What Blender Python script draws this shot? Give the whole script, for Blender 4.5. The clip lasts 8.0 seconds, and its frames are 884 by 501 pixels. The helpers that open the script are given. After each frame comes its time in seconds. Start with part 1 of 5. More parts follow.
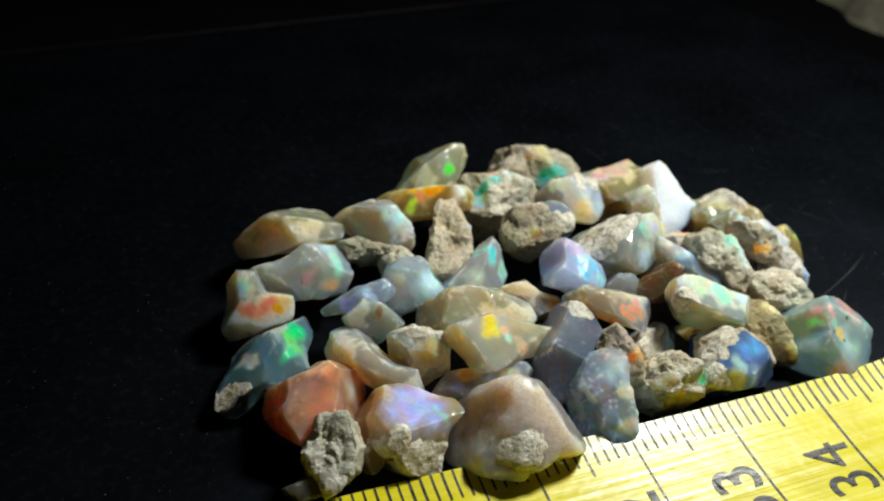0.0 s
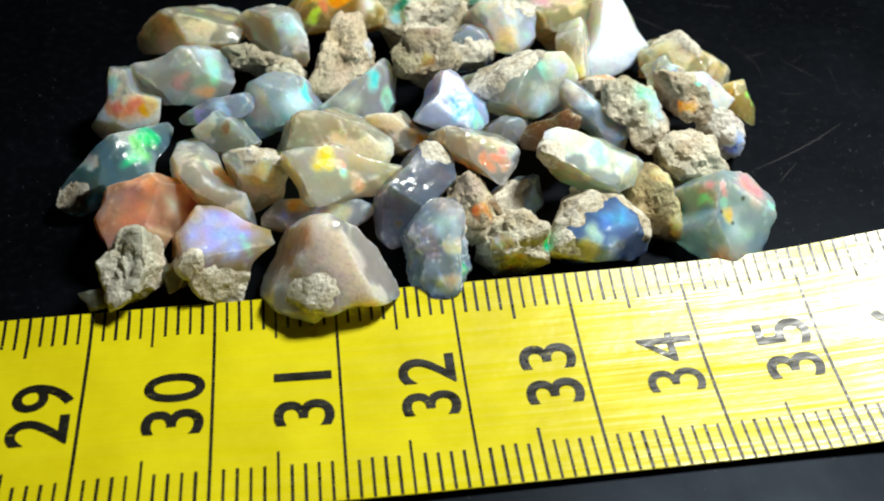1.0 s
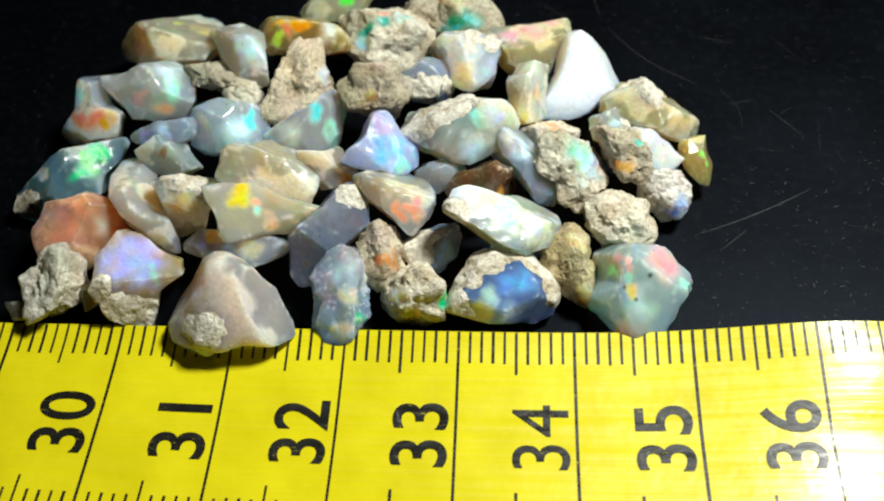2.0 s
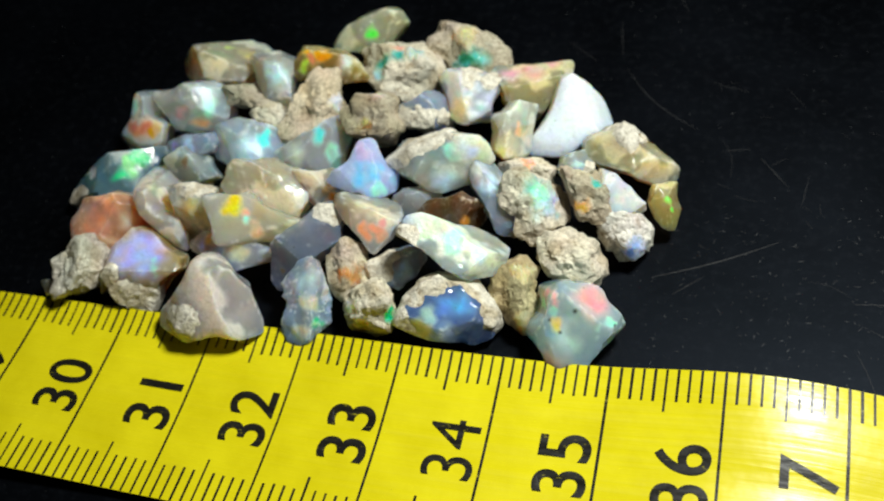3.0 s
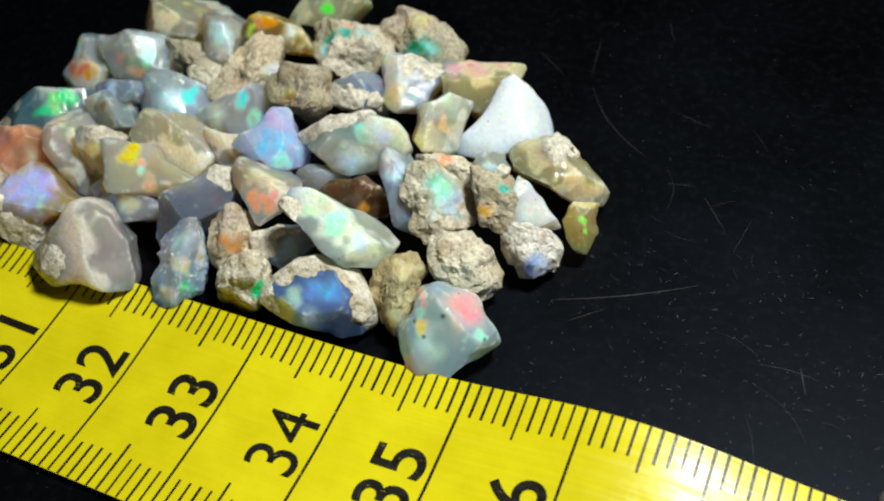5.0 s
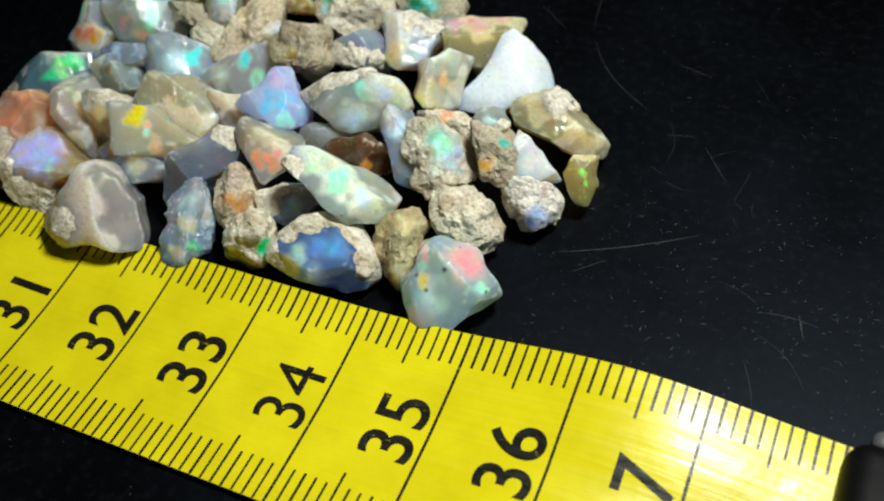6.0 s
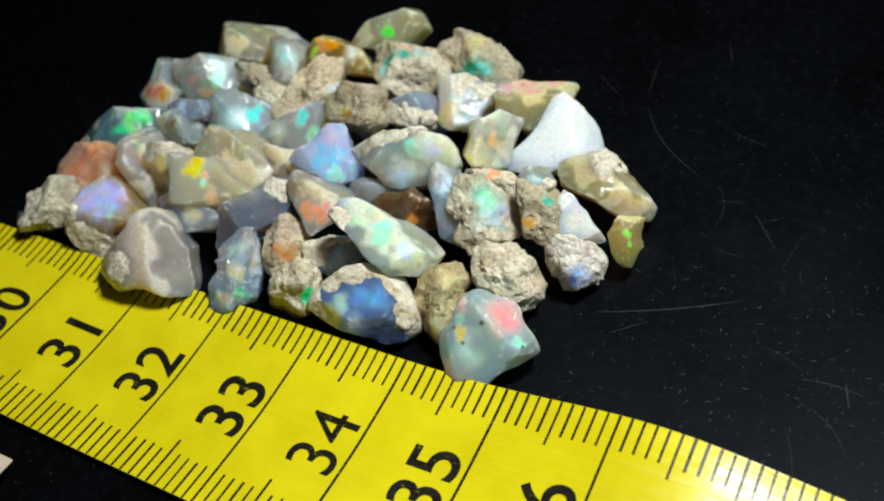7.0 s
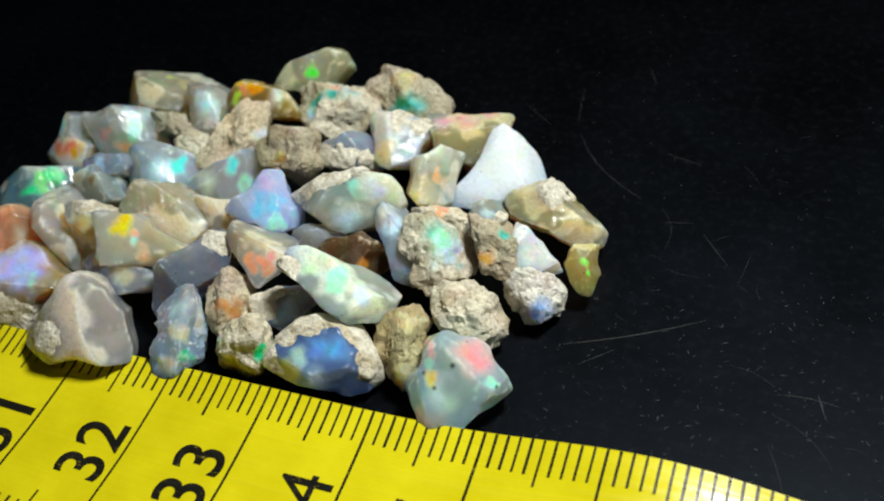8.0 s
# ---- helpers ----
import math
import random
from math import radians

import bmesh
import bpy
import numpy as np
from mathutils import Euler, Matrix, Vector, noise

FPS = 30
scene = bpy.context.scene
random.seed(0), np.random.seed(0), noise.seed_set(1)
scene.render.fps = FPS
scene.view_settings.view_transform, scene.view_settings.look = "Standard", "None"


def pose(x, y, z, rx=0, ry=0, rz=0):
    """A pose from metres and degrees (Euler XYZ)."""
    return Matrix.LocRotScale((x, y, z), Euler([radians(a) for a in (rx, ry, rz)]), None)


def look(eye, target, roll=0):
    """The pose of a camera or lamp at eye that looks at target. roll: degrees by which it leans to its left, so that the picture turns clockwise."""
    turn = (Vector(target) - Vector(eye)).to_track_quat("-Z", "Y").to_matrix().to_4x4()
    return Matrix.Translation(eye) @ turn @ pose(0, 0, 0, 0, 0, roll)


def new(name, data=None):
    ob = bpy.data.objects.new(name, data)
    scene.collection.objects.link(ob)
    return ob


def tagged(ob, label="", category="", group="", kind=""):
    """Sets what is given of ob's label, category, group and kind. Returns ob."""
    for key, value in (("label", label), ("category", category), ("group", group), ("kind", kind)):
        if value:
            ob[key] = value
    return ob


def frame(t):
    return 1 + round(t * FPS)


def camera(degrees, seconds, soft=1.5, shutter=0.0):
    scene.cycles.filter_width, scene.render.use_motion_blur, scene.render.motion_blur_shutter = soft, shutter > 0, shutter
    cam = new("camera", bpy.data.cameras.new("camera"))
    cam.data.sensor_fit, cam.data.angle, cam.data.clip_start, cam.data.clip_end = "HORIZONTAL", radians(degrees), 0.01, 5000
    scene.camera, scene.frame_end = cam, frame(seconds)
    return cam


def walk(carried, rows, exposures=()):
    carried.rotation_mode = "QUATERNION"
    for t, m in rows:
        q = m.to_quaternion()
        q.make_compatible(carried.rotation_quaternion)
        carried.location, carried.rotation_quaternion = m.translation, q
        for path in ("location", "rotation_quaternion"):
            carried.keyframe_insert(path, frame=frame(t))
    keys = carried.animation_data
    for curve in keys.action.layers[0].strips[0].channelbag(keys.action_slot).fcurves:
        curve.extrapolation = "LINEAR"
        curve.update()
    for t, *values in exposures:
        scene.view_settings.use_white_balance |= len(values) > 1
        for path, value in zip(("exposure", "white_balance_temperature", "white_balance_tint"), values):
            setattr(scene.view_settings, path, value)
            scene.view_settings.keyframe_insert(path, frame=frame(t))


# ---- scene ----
CM = 0.01
cam = camera(48.41, 8.0, soft=2.1)
cam.data.dof.use_dof, cam.data.dof.focus_distance, cam.data.dof.aperture_fstop = True, 0.086, 40
# seconds, eye in centimetres, yaw, pitch, roll
ROWS = [
    (0.0, -5.069, -5.526, 6.518, -21.59, -33.77, 2.53),
    (0.5, -3.868, -6.336, 6.120, -15.05, -33.55, 1.82),
    (1.0, -1.843, -5.583, 6.552, -7.81, -46.37, 0.83),
    (1.5, -0.870, -5.018, 6.938, -3.60, -49.29, 0.74),
    (1.7, -0.398, -4.946, 7.143, -0.29, -49.95, -0.94),
    (2.8, 2.382, -4.993, 7.518, 21.27, -48.95, -10.88),
    (3.0, 2.767, -5.012, 7.829, 23.30, -48.30, -11.98),
    (3.5, 3.267, -5.029, 8.161, 23.54, -46.58, -10.50),
    (4.0, 2.973, -4.614, 7.143, 19.94, -49.56, -3.82),
    (4.5, 3.646, -4.667, 6.896, 27.74, -46.65, -6.33),
    (4.7, 3.943, -4.440, 6.887, 28.29, -45.53, -6.04),
    (5.8, 4.555, -4.265, 6.710, 31.11, -46.06, -8.83),
    (6.0, 4.442, -4.377, 6.885, 30.82, -47.63, -9.03),
    (6.5, 4.136, -4.671, 7.243, 31.50, -45.62, -8.88),
    (7.0, 4.791, -4.438, 6.725, 35.75, -42.27, -10.49),
    (7.5, 4.881, -4.231, 6.483, 32.01, -44.49, -9.44),
    (8.0, 4.087, -4.486, 6.613, 26.47, -41.20, -8.54),
]
walk(cam, [(t, pose(x * CM, y * CM, z * CM) @ pose(0, 0, 0, 0, 0, yaw) @ pose(0, 0, 0, 90 + pitch) @ pose(0, 0, 0, 0, 0, roll))
           for t, x, y, z, yaw, pitch, roll in ROWS],
     exposures=[(0.0, -0.38), (1.0, -0.1), (1.7, -0.1), (3.0, -0.33), (8.0, -0.46)])

# ---- light: one small lamp beyond the pile, a dark room round it ----
world = bpy.data.worlds.new("dim_room")
world.use_nodes = True
world.node_tree.nodes["Background"].inputs[0].default_value = (0.75, 0.85, 1.0, 1)
world.node_tree.nodes["Background"].inputs[1].default_value = 0.003
scene.world = world
LAMP = (6.2, 2.6, 13.6)
lamp_data = bpy.data.lights.new("desk_lamp", "AREA")
lamp_data.shape, lamp_data.size, lamp_data.energy, lamp_data.color = "DISK", 3.0 * CM, 0.42, (0.975, 1.0, 0.93)
lamp = new("desk_lamp", lamp_data)
lamp.matrix_world = look([v * CM for v in LAMP], (0, 0.01, 0))


# ---- materials ----
def shader(name):
    m = bpy.data.materials.new(name)
    m.use_nodes = True
    nt = m.node_tree
    return m, nt, nt.nodes["Principled BSDF"]


def node(nt, kind, **values):
    n = nt.nodes.new(kind)
    for key, value in values.items():
        if key == "operation":
            n.operation = value
        elif key == "blend":
            n.data_type, n.blend_type = "RGBA", value
        else:
            n.inputs[key].default_value = value
    return n


def noise_node(nt, coord, scale, detail=4.0, rough=0.55):
    n = node(nt, "ShaderNodeTexNoise", Scale=scale, Detail=detail, Roughness=rough)
    nt.links.new(coord, n.inputs["Vector"])
    return n


def ramp(nt, source, stops):
    r = nt.nodes.new("ShaderNodeValToRGB")
    el = r.color_ramp.elements
    while len(el) < len(stops):
        el.new(0.5)
    for e, (at, c) in zip(el, stops):
        e.position, e.color = at, (*c, 1) if len(c) == 3 else c
    nt.links.new(source, r.inputs[0])
    return r


def remap(nt, source, a, b, c, d):
    n = nt.nodes.new("ShaderNodeMapRange")
    for i, v in enumerate((a, b, c, d)):
        n.inputs[i + 1].default_value = v
    nt.links.new(source, n.inputs[0])
    return n.outputs[0]


def bump(nt, bsdf, height, strength, distance):
    b = node(nt, "ShaderNodeBump", Strength=strength, Distance=distance)
    nt.links.new(height, b.inputs["Height"])
    nt.links.new(b.outputs[0], bsdf.inputs["Normal"])
    return b


def stone_material():
    """Opal and its host rock: the mesh carries the hue, and in its alpha how polished the surface is."""
    m, nt, p = shader("opal_and_host_rock")
    tint = nt.nodes.new("ShaderNodeVertexColor")
    tint.layer_name = "tint"
    co = nt.nodes.new("ShaderNodeTexCoord").outputs["Object"]
    broad, fine, pits = noise_node(nt, co, 420, 5), noise_node(nt, co, 2600, 6, 0.65), noise_node(nt, co, 1100, 3, 0.6)
    gem = tint.outputs["Alpha"]
    # rock: grain and darker pits; gem: soft clouds
    grain = ramp(nt, fine.outputs[0], [(0.32, (0.68, 0.65, 0.61)), (0.62, (1.17, 1.15, 1.11))])
    cloud = ramp(nt, broad.outputs[0], [(0.3, (0.84, 0.86, 0.88)), (0.68, (1.14, 1.13, 1.12))])
    pit = ramp(nt, pits.outputs[0], [(0.28, (0.45, 0.38, 0.30)), (0.43, (1, 1, 1))])
    rocky = node(nt, "ShaderNodeMix", blend="MULTIPLY")
    rocky.inputs[0].default_value = 1.0
    nt.links.new(grain.outputs[0], rocky.inputs[6])
    nt.links.new(pit.outputs[0], rocky.inputs[7])
    kind = node(nt, "ShaderNodeMix", blend="MIX")
    nt.links.new(gem, kind.inputs[0])
    nt.links.new(rocky.outputs[2], kind.inputs[6])
    nt.links.new(cloud.outputs[0], kind.inputs[7])
    hue = node(nt, "ShaderNodeMix", blend="MULTIPLY")
    hue.inputs[0].default_value = 1.0
    nt.links.new(tint.outputs["Color"], hue.inputs[6])
    nt.links.new(kind.outputs[2], hue.inputs[7])
    dots = node(nt, "ShaderNodeTexVoronoi", Scale=1500.0)
    nt.links.new(co, dots.inputs["Vector"])
    dot = ramp(nt, dots.outputs["Distance"], [(0.05, (1, 1, 1)), (0.16, (0, 0, 0))])
    rare = ramp(nt, dots.outputs["Color"], [(0.8, (0, 0, 0)), (0.84, (1, 1, 1))])
    where = node(nt, "ShaderNodeMix", blend="MULTIPLY")
    where.inputs[0].default_value = 1.0
    nt.links.new(dot.outputs[0], where.inputs[6])
    nt.links.new(rare.outputs[0], where.inputs[7])
    grime = node(nt, "ShaderNodeMix", blend="MIX")
    nt.links.new(where.outputs[2], grime.inputs[0])
    nt.links.new(hue.outputs[2], grime.inputs[6])
    grime.inputs[7].default_value = (0.10, 0.08, 0.055, 1)
    # pale hairline fractures, here and there, in the gem alone
    bent = node(nt, "ShaderNodeMix", blend="ADD")
    bent.inputs[0].default_value = 0.004
    nt.links.new(co, bent.inputs[6])
    nt.links.new(broad.outputs["Color"], bent.inputs[7])
    cells = node(nt, "ShaderNodeTexVoronoi", Scale=330.0)
    cells.feature = "DISTANCE_TO_EDGE"
    nt.links.new(bent.outputs[2], cells.inputs["Vector"])
    hair = ramp(nt, cells.outputs["Distance"], [(0.0, (1, 1, 1)), (0.035, (0, 0, 0))])
    zone = ramp(nt, noise_node(nt, co, 260, 3).outputs[0], [(0.48, (0, 0, 0)), (0.66, (1, 1, 1))])
    lines = node(nt, "ShaderNodeMath", operation="MULTIPLY")
    nt.links.new(hair.outputs[0], lines.inputs[0])
    nt.links.new(zone.outputs[0], lines.inputs[1])
    clear = node(nt, "ShaderNodeMath", operation="MULTIPLY")
    nt.links.new(lines.outputs[0], clear.inputs[0])
    nt.links.new(remap(nt, gem, 0.4, 1, 0.0, 0.4), clear.inputs[1])
    cracked = node(nt, "ShaderNodeMix", blend="MIX")
    nt.links.new(clear.outputs[0], cracked.inputs[0])
    nt.links.new(grime.outputs[2], cracked.inputs[6])
    cracked.inputs[7].default_value = (0.74, 0.72, 0.66, 1)
    nt.links.new(cracked.outputs[2], p.inputs["Base Color"])
    nt.links.new(remap(nt, gem, 0, 0.72, 0.85, 0.14), p.inputs["Roughness"])
    nt.links.new(remap(nt, gem, 0.05, 0.4, 0.0, 1.0), p.inputs["Subsurface Weight"])
    p.inputs["Subsurface Radius"].default_value = (1, 0.62, 0.3)
    p.inputs["Subsurface Scale"].default_value = 0.0075
    p.inputs["IOR"].default_value = 1.42
    p.inputs["Specular IOR Level"].default_value = 0.36
    nt.links.new(remap(nt, gem, 0.7, 1, 0.0, 0.6), p.inputs["Transmission Weight"])
    b = bump(nt, p, fine.outputs[0], 1.0, 0.0002)
    nt.links.new(remap(nt, gem, 0, 1, 1.0, 0.03), b.inputs["Strength"])
    b2 = node(nt, "ShaderNodeBump", Strength=0.2, Distance=0.0004)
    nt.links.new(remap(nt, gem, 0, 1, 0.7, 0.1), b2.inputs["Strength"])
    nt.links.new(pits.outputs[0], b2.inputs["Height"])
    nt.links.new(b2.outputs[0], b.inputs["Normal"])
    return m


def table_material():
    """Black satin plastic with scuffs, dust specks and fine scratches."""
    m, nt, p = shader("scuffed_black_plastic")
    co = nt.nodes.new("ShaderNodeTexCoord").outputs["Object"]
    scuff, grain = noise_node(nt, co, 60, 6, 0.6), noise_node(nt, co, 3000, 3)
    dust = node(nt, "ShaderNodeTexVoronoi", Scale=1500.0)
    nt.links.new(co, dust.inputs["Vector"])
    smear = noise_node(nt, co, 900, 6, 0.7)
    col = ramp(nt, scuff.outputs[0], [(0.35, (0.0003, 0.00035, 0.0005)), (0.75, (0.0008, 0.001, 0.0016))])
    speck = ramp(nt, dust.outputs["Distance"], [(0.03, (1, 1, 1)), (0.12, (0, 0, 0))])
    some = ramp(nt, dust.outputs["Color"], [(0.7, (0, 0, 0)), (0.9, (0.10, 0.105, 0.11))])
    few = node(nt, "ShaderNodeMix", blend="MULTIPLY")
    few.inputs[0].default_value = 1.0
    nt.links.new(speck.outputs[0], few.inputs[6])
    nt.links.new(some.outputs[0], few.inputs[7])
    haze = ramp(nt, smear.outputs[0], [(0.5, (0, 0, 0)), (0.8, (0.004, 0.0045, 0.0055))])
    both = node(nt, "ShaderNodeMix", blend="ADD")
    both.inputs[0].default_value = 1.0
    nt.links.new(few.outputs[2], both.inputs[6])
    nt.links.new(haze.outputs[0], both.inputs[7])
    add = node(nt, "ShaderNodeMix", blend="ADD")
    add.inputs[0].default_value = 1.0
    nt.links.new(col.outputs[0], add.inputs[6])
    nt.links.new(both.outputs[2], add.inputs[7])
    nt.links.new(add.outputs[2], p.inputs["Base Color"])
    nt.links.new(remap(nt, scuff.outputs[0], 0.3, 0.7, 0.42, 0.56), p.inputs["Roughness"])
    p.inputs["Specular IOR Level"].default_value = 0.138
    p.inputs["Specular Tint"].default_value = (0.6, 0.75, 1.0, 1)
    bump(nt, p, grain.outputs[0], 0.05, 0.0001)
    return m


def tape_material():
    """Yellow lacquered steel blade, brushed along its length."""
    m, nt, p = shader("yellow_lacquer")
    tc = nt.nodes.new("ShaderNodeTexCoord").outputs["Object"]
    mp = nt.nodes.new("ShaderNodeMapping")
    mp.inputs["Scale"].default_value = (14, 520, 60)
    nt.links.new(tc, mp.inputs["Vector"])
    streak, wear = noise_node(nt, mp.outputs[0], 3.0, 4), noise_node(nt, tc, 180, 5)
    col = ramp(nt, wear.outputs[0], [(0.3, (0.60, 0.515, 0.004)), (0.7, (0.72, 0.633, 0.008))])
    nt.links.new(col.outputs[0], p.inputs["Base Color"])
    nt.links.new(remap(nt, streak.outputs[0], 0.3, 0.7, 0.2, 0.36), p.inputs["Roughness"])
    p.inputs["Specular IOR Level"].default_value = 0.42
    b = bump(nt, p, streak.outputs[0], 0.7, 0.00008)
    dent = node(nt, "ShaderNodeBump", Strength=0.25, Distance=0.0004)
    nt.links.new(noise_node(nt, tc, 220, 3).outputs[0], dent.inputs["Height"])
    nt.links.new(dent.outputs[0], b.inputs["Normal"])
    return m


def worn_print():
    """Black print on the lacquer, with fine nicks where it has rubbed off."""
    m, nt, p = shader("black_print")
    tc = nt.nodes.new("ShaderNodeTexCoord").outputs["Object"]
    mp = nt.nodes.new("ShaderNodeMapping")
    mp.inputs["Scale"].default_value = (0.45, 1.6, 1.0)
    nt.links.new(tc, mp.inputs["Vector"])
    nick, gloss = noise_node(nt, mp.outputs[0], 2600, 3, 0.6), noise_node(nt, mp.outputs[0], 900, 3)
    col = ramp(nt, nick.outputs[0], [(0.0, (0.005, 0.005, 0.004)), (0.64, (0.012, 0.011, 0.008)), (0.73, (0.30, 0.26, 0.01))])
    nt.links.new(col.outputs[0], p.inputs["Base Color"])
    nt.links.new(remap(nt, gloss.outputs[0], 0.3, 0.7, 0.22, 0.5), p.inputs["Roughness"])
    p.inputs["Specular IOR Level"].default_value = 0.35
    bump(nt, p, gloss.outputs[0], 0.5, 0.0001)
    return m


def plain(name, low, high, rough, scale=300, metal=0.0, spec=0.5):
    m, nt, p = shader(name)
    co = nt.nodes.new("ShaderNodeTexCoord").outputs["Object"]
    n = noise_node(nt, co, scale, 5)
    nt.links.new(ramp(nt, n.outputs[0], [(0.3, low), (0.7, high)]).outputs[0], p.inputs["Base Color"])
    p.inputs["Roughness"].default_value, p.inputs["Metallic"].default_value = rough, metal
    p.inputs["Specular IOR Level"].default_value = spec
    bump(nt, p, n.outputs[0], 0.15, 0.0002)
    return m


STONE, TABLE, YELLOW = stone_material(), table_material(), tape_material()
INK = worn_print()
SCUFF = plain("scuff_grey", (0.006, 0.007, 0.009), (0.08, 0.083, 0.09), 0.6, 1200)
SCRATCH = plain("scratch_grey", (0.006, 0.007, 0.008), (0.045, 0.045, 0.047), 0.6, 1500)
CASE = plain("black_case_plastic", (0.002, 0.002, 0.0023), (0.004, 0.004, 0.0045), 0.5, 600, spec=0.12)
CASE_EDGE = plain("grey_case_edge", (0.05, 0.05, 0.053), (0.08, 0.08, 0.085), 0.5, 600)
CREAM = plain("cream_block", (0.42, 0.33, 0.25), (0.62, 0.53, 0.44), 0.6, 900)
HOLE = plain("hole_shade", (0.01, 0.01, 0.01), (0.03, 0.025, 0.02), 0.7, 900)
DARK = plain("dark_desk", (0.0006, 0.0006, 0.0008), (0.0014, 0.0014, 0.0016), 0.8, 80, spec=0.04)
PALE = plain("pale_cloth", (0.05, 0.045, 0.03), (0.13, 0.12, 0.08), 0.8, 300)
# paler purplish tint stands in for the reflection along the far edge
RIM = plain("rim_reflection_tint", (0.001, 0.0008, 0.0013), (0.006, 0.004, 0.006), 0.5, 120, spec=0.05)


# ---- mesh helpers, all in centimetres ----
def mesh_of(name, verts, faces, material, smooth=True):
    me = bpy.data.meshes.new(name)
    me.from_pydata([tuple(v) for v in np.asarray(verts) * CM], [], faces)
    me.materials.append(material)
    if smooth:
        me.polygons.foreach_set("use_smooth", [True] * len(me.polygons))
    me.update()
    return me


def part(name, me, parent, label=""):
    ob = new(name, me)
    ob.parent = parent
    return tagged(ob, label)


def box_mesh(name, lo, hi, material, bevel=0.0, segments=3):
    bm = bmesh.new()
    bmesh.ops.create_cube(bm, size=1)
    for v in bm.verts:
        v.co = [(lo[i] + (v.co[i] + 0.5) * (hi[i] - lo[i])) * CM for i in range(3)]
    if bevel:
        bmesh.ops.bevel(bm, geom=bm.edges[:], offset=bevel * CM, segments=segments, profile=0.5, affect="EDGES")
    me = bpy.data.meshes.new(name)
    bm.to_mesh(me)
    bm.free()
    me.materials.append(material)
    me.polygons.foreach_set("use_smooth", [bevel > 0] * len(me.polygons))
    return me


# ---- the black board on a dark desk ----
desk = tagged(new("ground", box_mesh("ground", (-60, -60, -1.6), (60, 60, -0.9), DARK)), "dark desk under a black board", "desk", kind="structure")


def board():
    # right-hand edge runs askew, so the outline is a quadrilateral
    outline = [(-22, -16), (14.0, -16), (7.35, 8.6), (6.6, 11.35), (-22, 10.2)]
    bm = bmesh.new()
    low = [bm.verts.new((x * CM, y * CM, -0.9 * CM)) for x, y in outline]
    top = [bm.verts.new((x * CM, y * CM, 0)) for x, y in outline]
    bm.faces.new(top)
    bm.faces.new(low[::-1])
    for i in range(5):
        j = (i + 1) % 5
        bm.faces.new((low[i], low[j], top[j], top[i]))
    bmesh.ops.bevel(bm, geom=[e for e in bm.edges], offset=0.06 * CM, segments=3, profile=0.5, affect="EDGES")
    me = bpy.data.meshes.new("board")
    bm.to_mesh(me)
    bm.free()
    me.materials.append(TABLE)
    return me


table = tagged(new("board", board()), "scuffed black plastic board under the stones", "board", kind="structure")


def scratch(points, width):
    """A thin scored line on the board."""
    verts, faces = [], []
    for i, (x, y) in enumerate(points):
        a, b = points[max(i - 1, 0)], points[min(i + 1, len(points) - 1)]
        d = Vector((b[0] - a[0], b[1] - a[1])).normalized()
        w = 0.6 * width * (0.3 + 0.7 * math.sin(math.pi * (i + 0.3) / (len(points) - 0.4)))
        verts += [(x - d.y * w, y + d.x * w, 0.003), (x + d.y * w, y - d.x * w, 0.003)]
        if i:
            k = 2 * i
            faces.append((k - 2, k - 1, k + 1, k))
    part("scratch", mesh_of("scratch", verts, faces, SCRATCH, False), table)


def arc(a, b, sag, n=9):
    d = (b[0] - a[0], b[1] - a[1])
    return [(a[0] + d[0] * k / n - d[1] * sag * math.sin(math.pi * k / n), a[1] + d[1] * k / n + d[0] * sag * math.sin(math.pi * k / n)) for k in range(n + 1)]


scratch(arc((2.25, 1.34), (3.42, 1.95), -0.026), 0.007)
scratch(arc((1.57, 4.54), (2.49, 3.53), -0.076), 0.005)
scratch(arc((4.44, 1.33), (4.52, 1.08), 0.000), 0.005)
scratch(arc((4.10, 1.24), (4.61, 1.24), 0.059), 0.004)
scratch(arc((1.38, 5.46), (1.48, 4.80), 0.000), 0.004)
scratch(arc((2.77, 3.21), (3.07, 3.27), 0.000), 0.004)
scratch(arc((2.44, 1.14), (2.72, 1.40), 0.000), 0.004)
scratch(arc((3.54, 1.91), (3.59, 1.90), 0.000), 0.004)
scratch(arc((2.60, 4.36), (3.00, 4.23), 0.000), 0.004)
scratch(arc((2.04, 6.11), (2.20, 5.70), 0.000), 0.004)
scratch(arc((0.76, 5.02), (1.19, 4.65), 0.000), 0.004)
scratch(arc((3.19, 3.13), (3.49, 2.72), 0.000), 0.004)

# faint wisps where the board has been wiped and scored
wisp = random.Random(12)
for k in range(22):
    x, y, turn, long = wisp.uniform(2.6, 5.6), wisp.uniform(0.6, 5.2), wisp.gauss(-0.6, 0.8), 0.12 + 0.55 * wisp.random() ** 2
    scratch(arc((x, y), (x + long * math.cos(turn), y + long * math.sin(turn)), wisp.uniform(-0.12, 0.12)), 0.002)


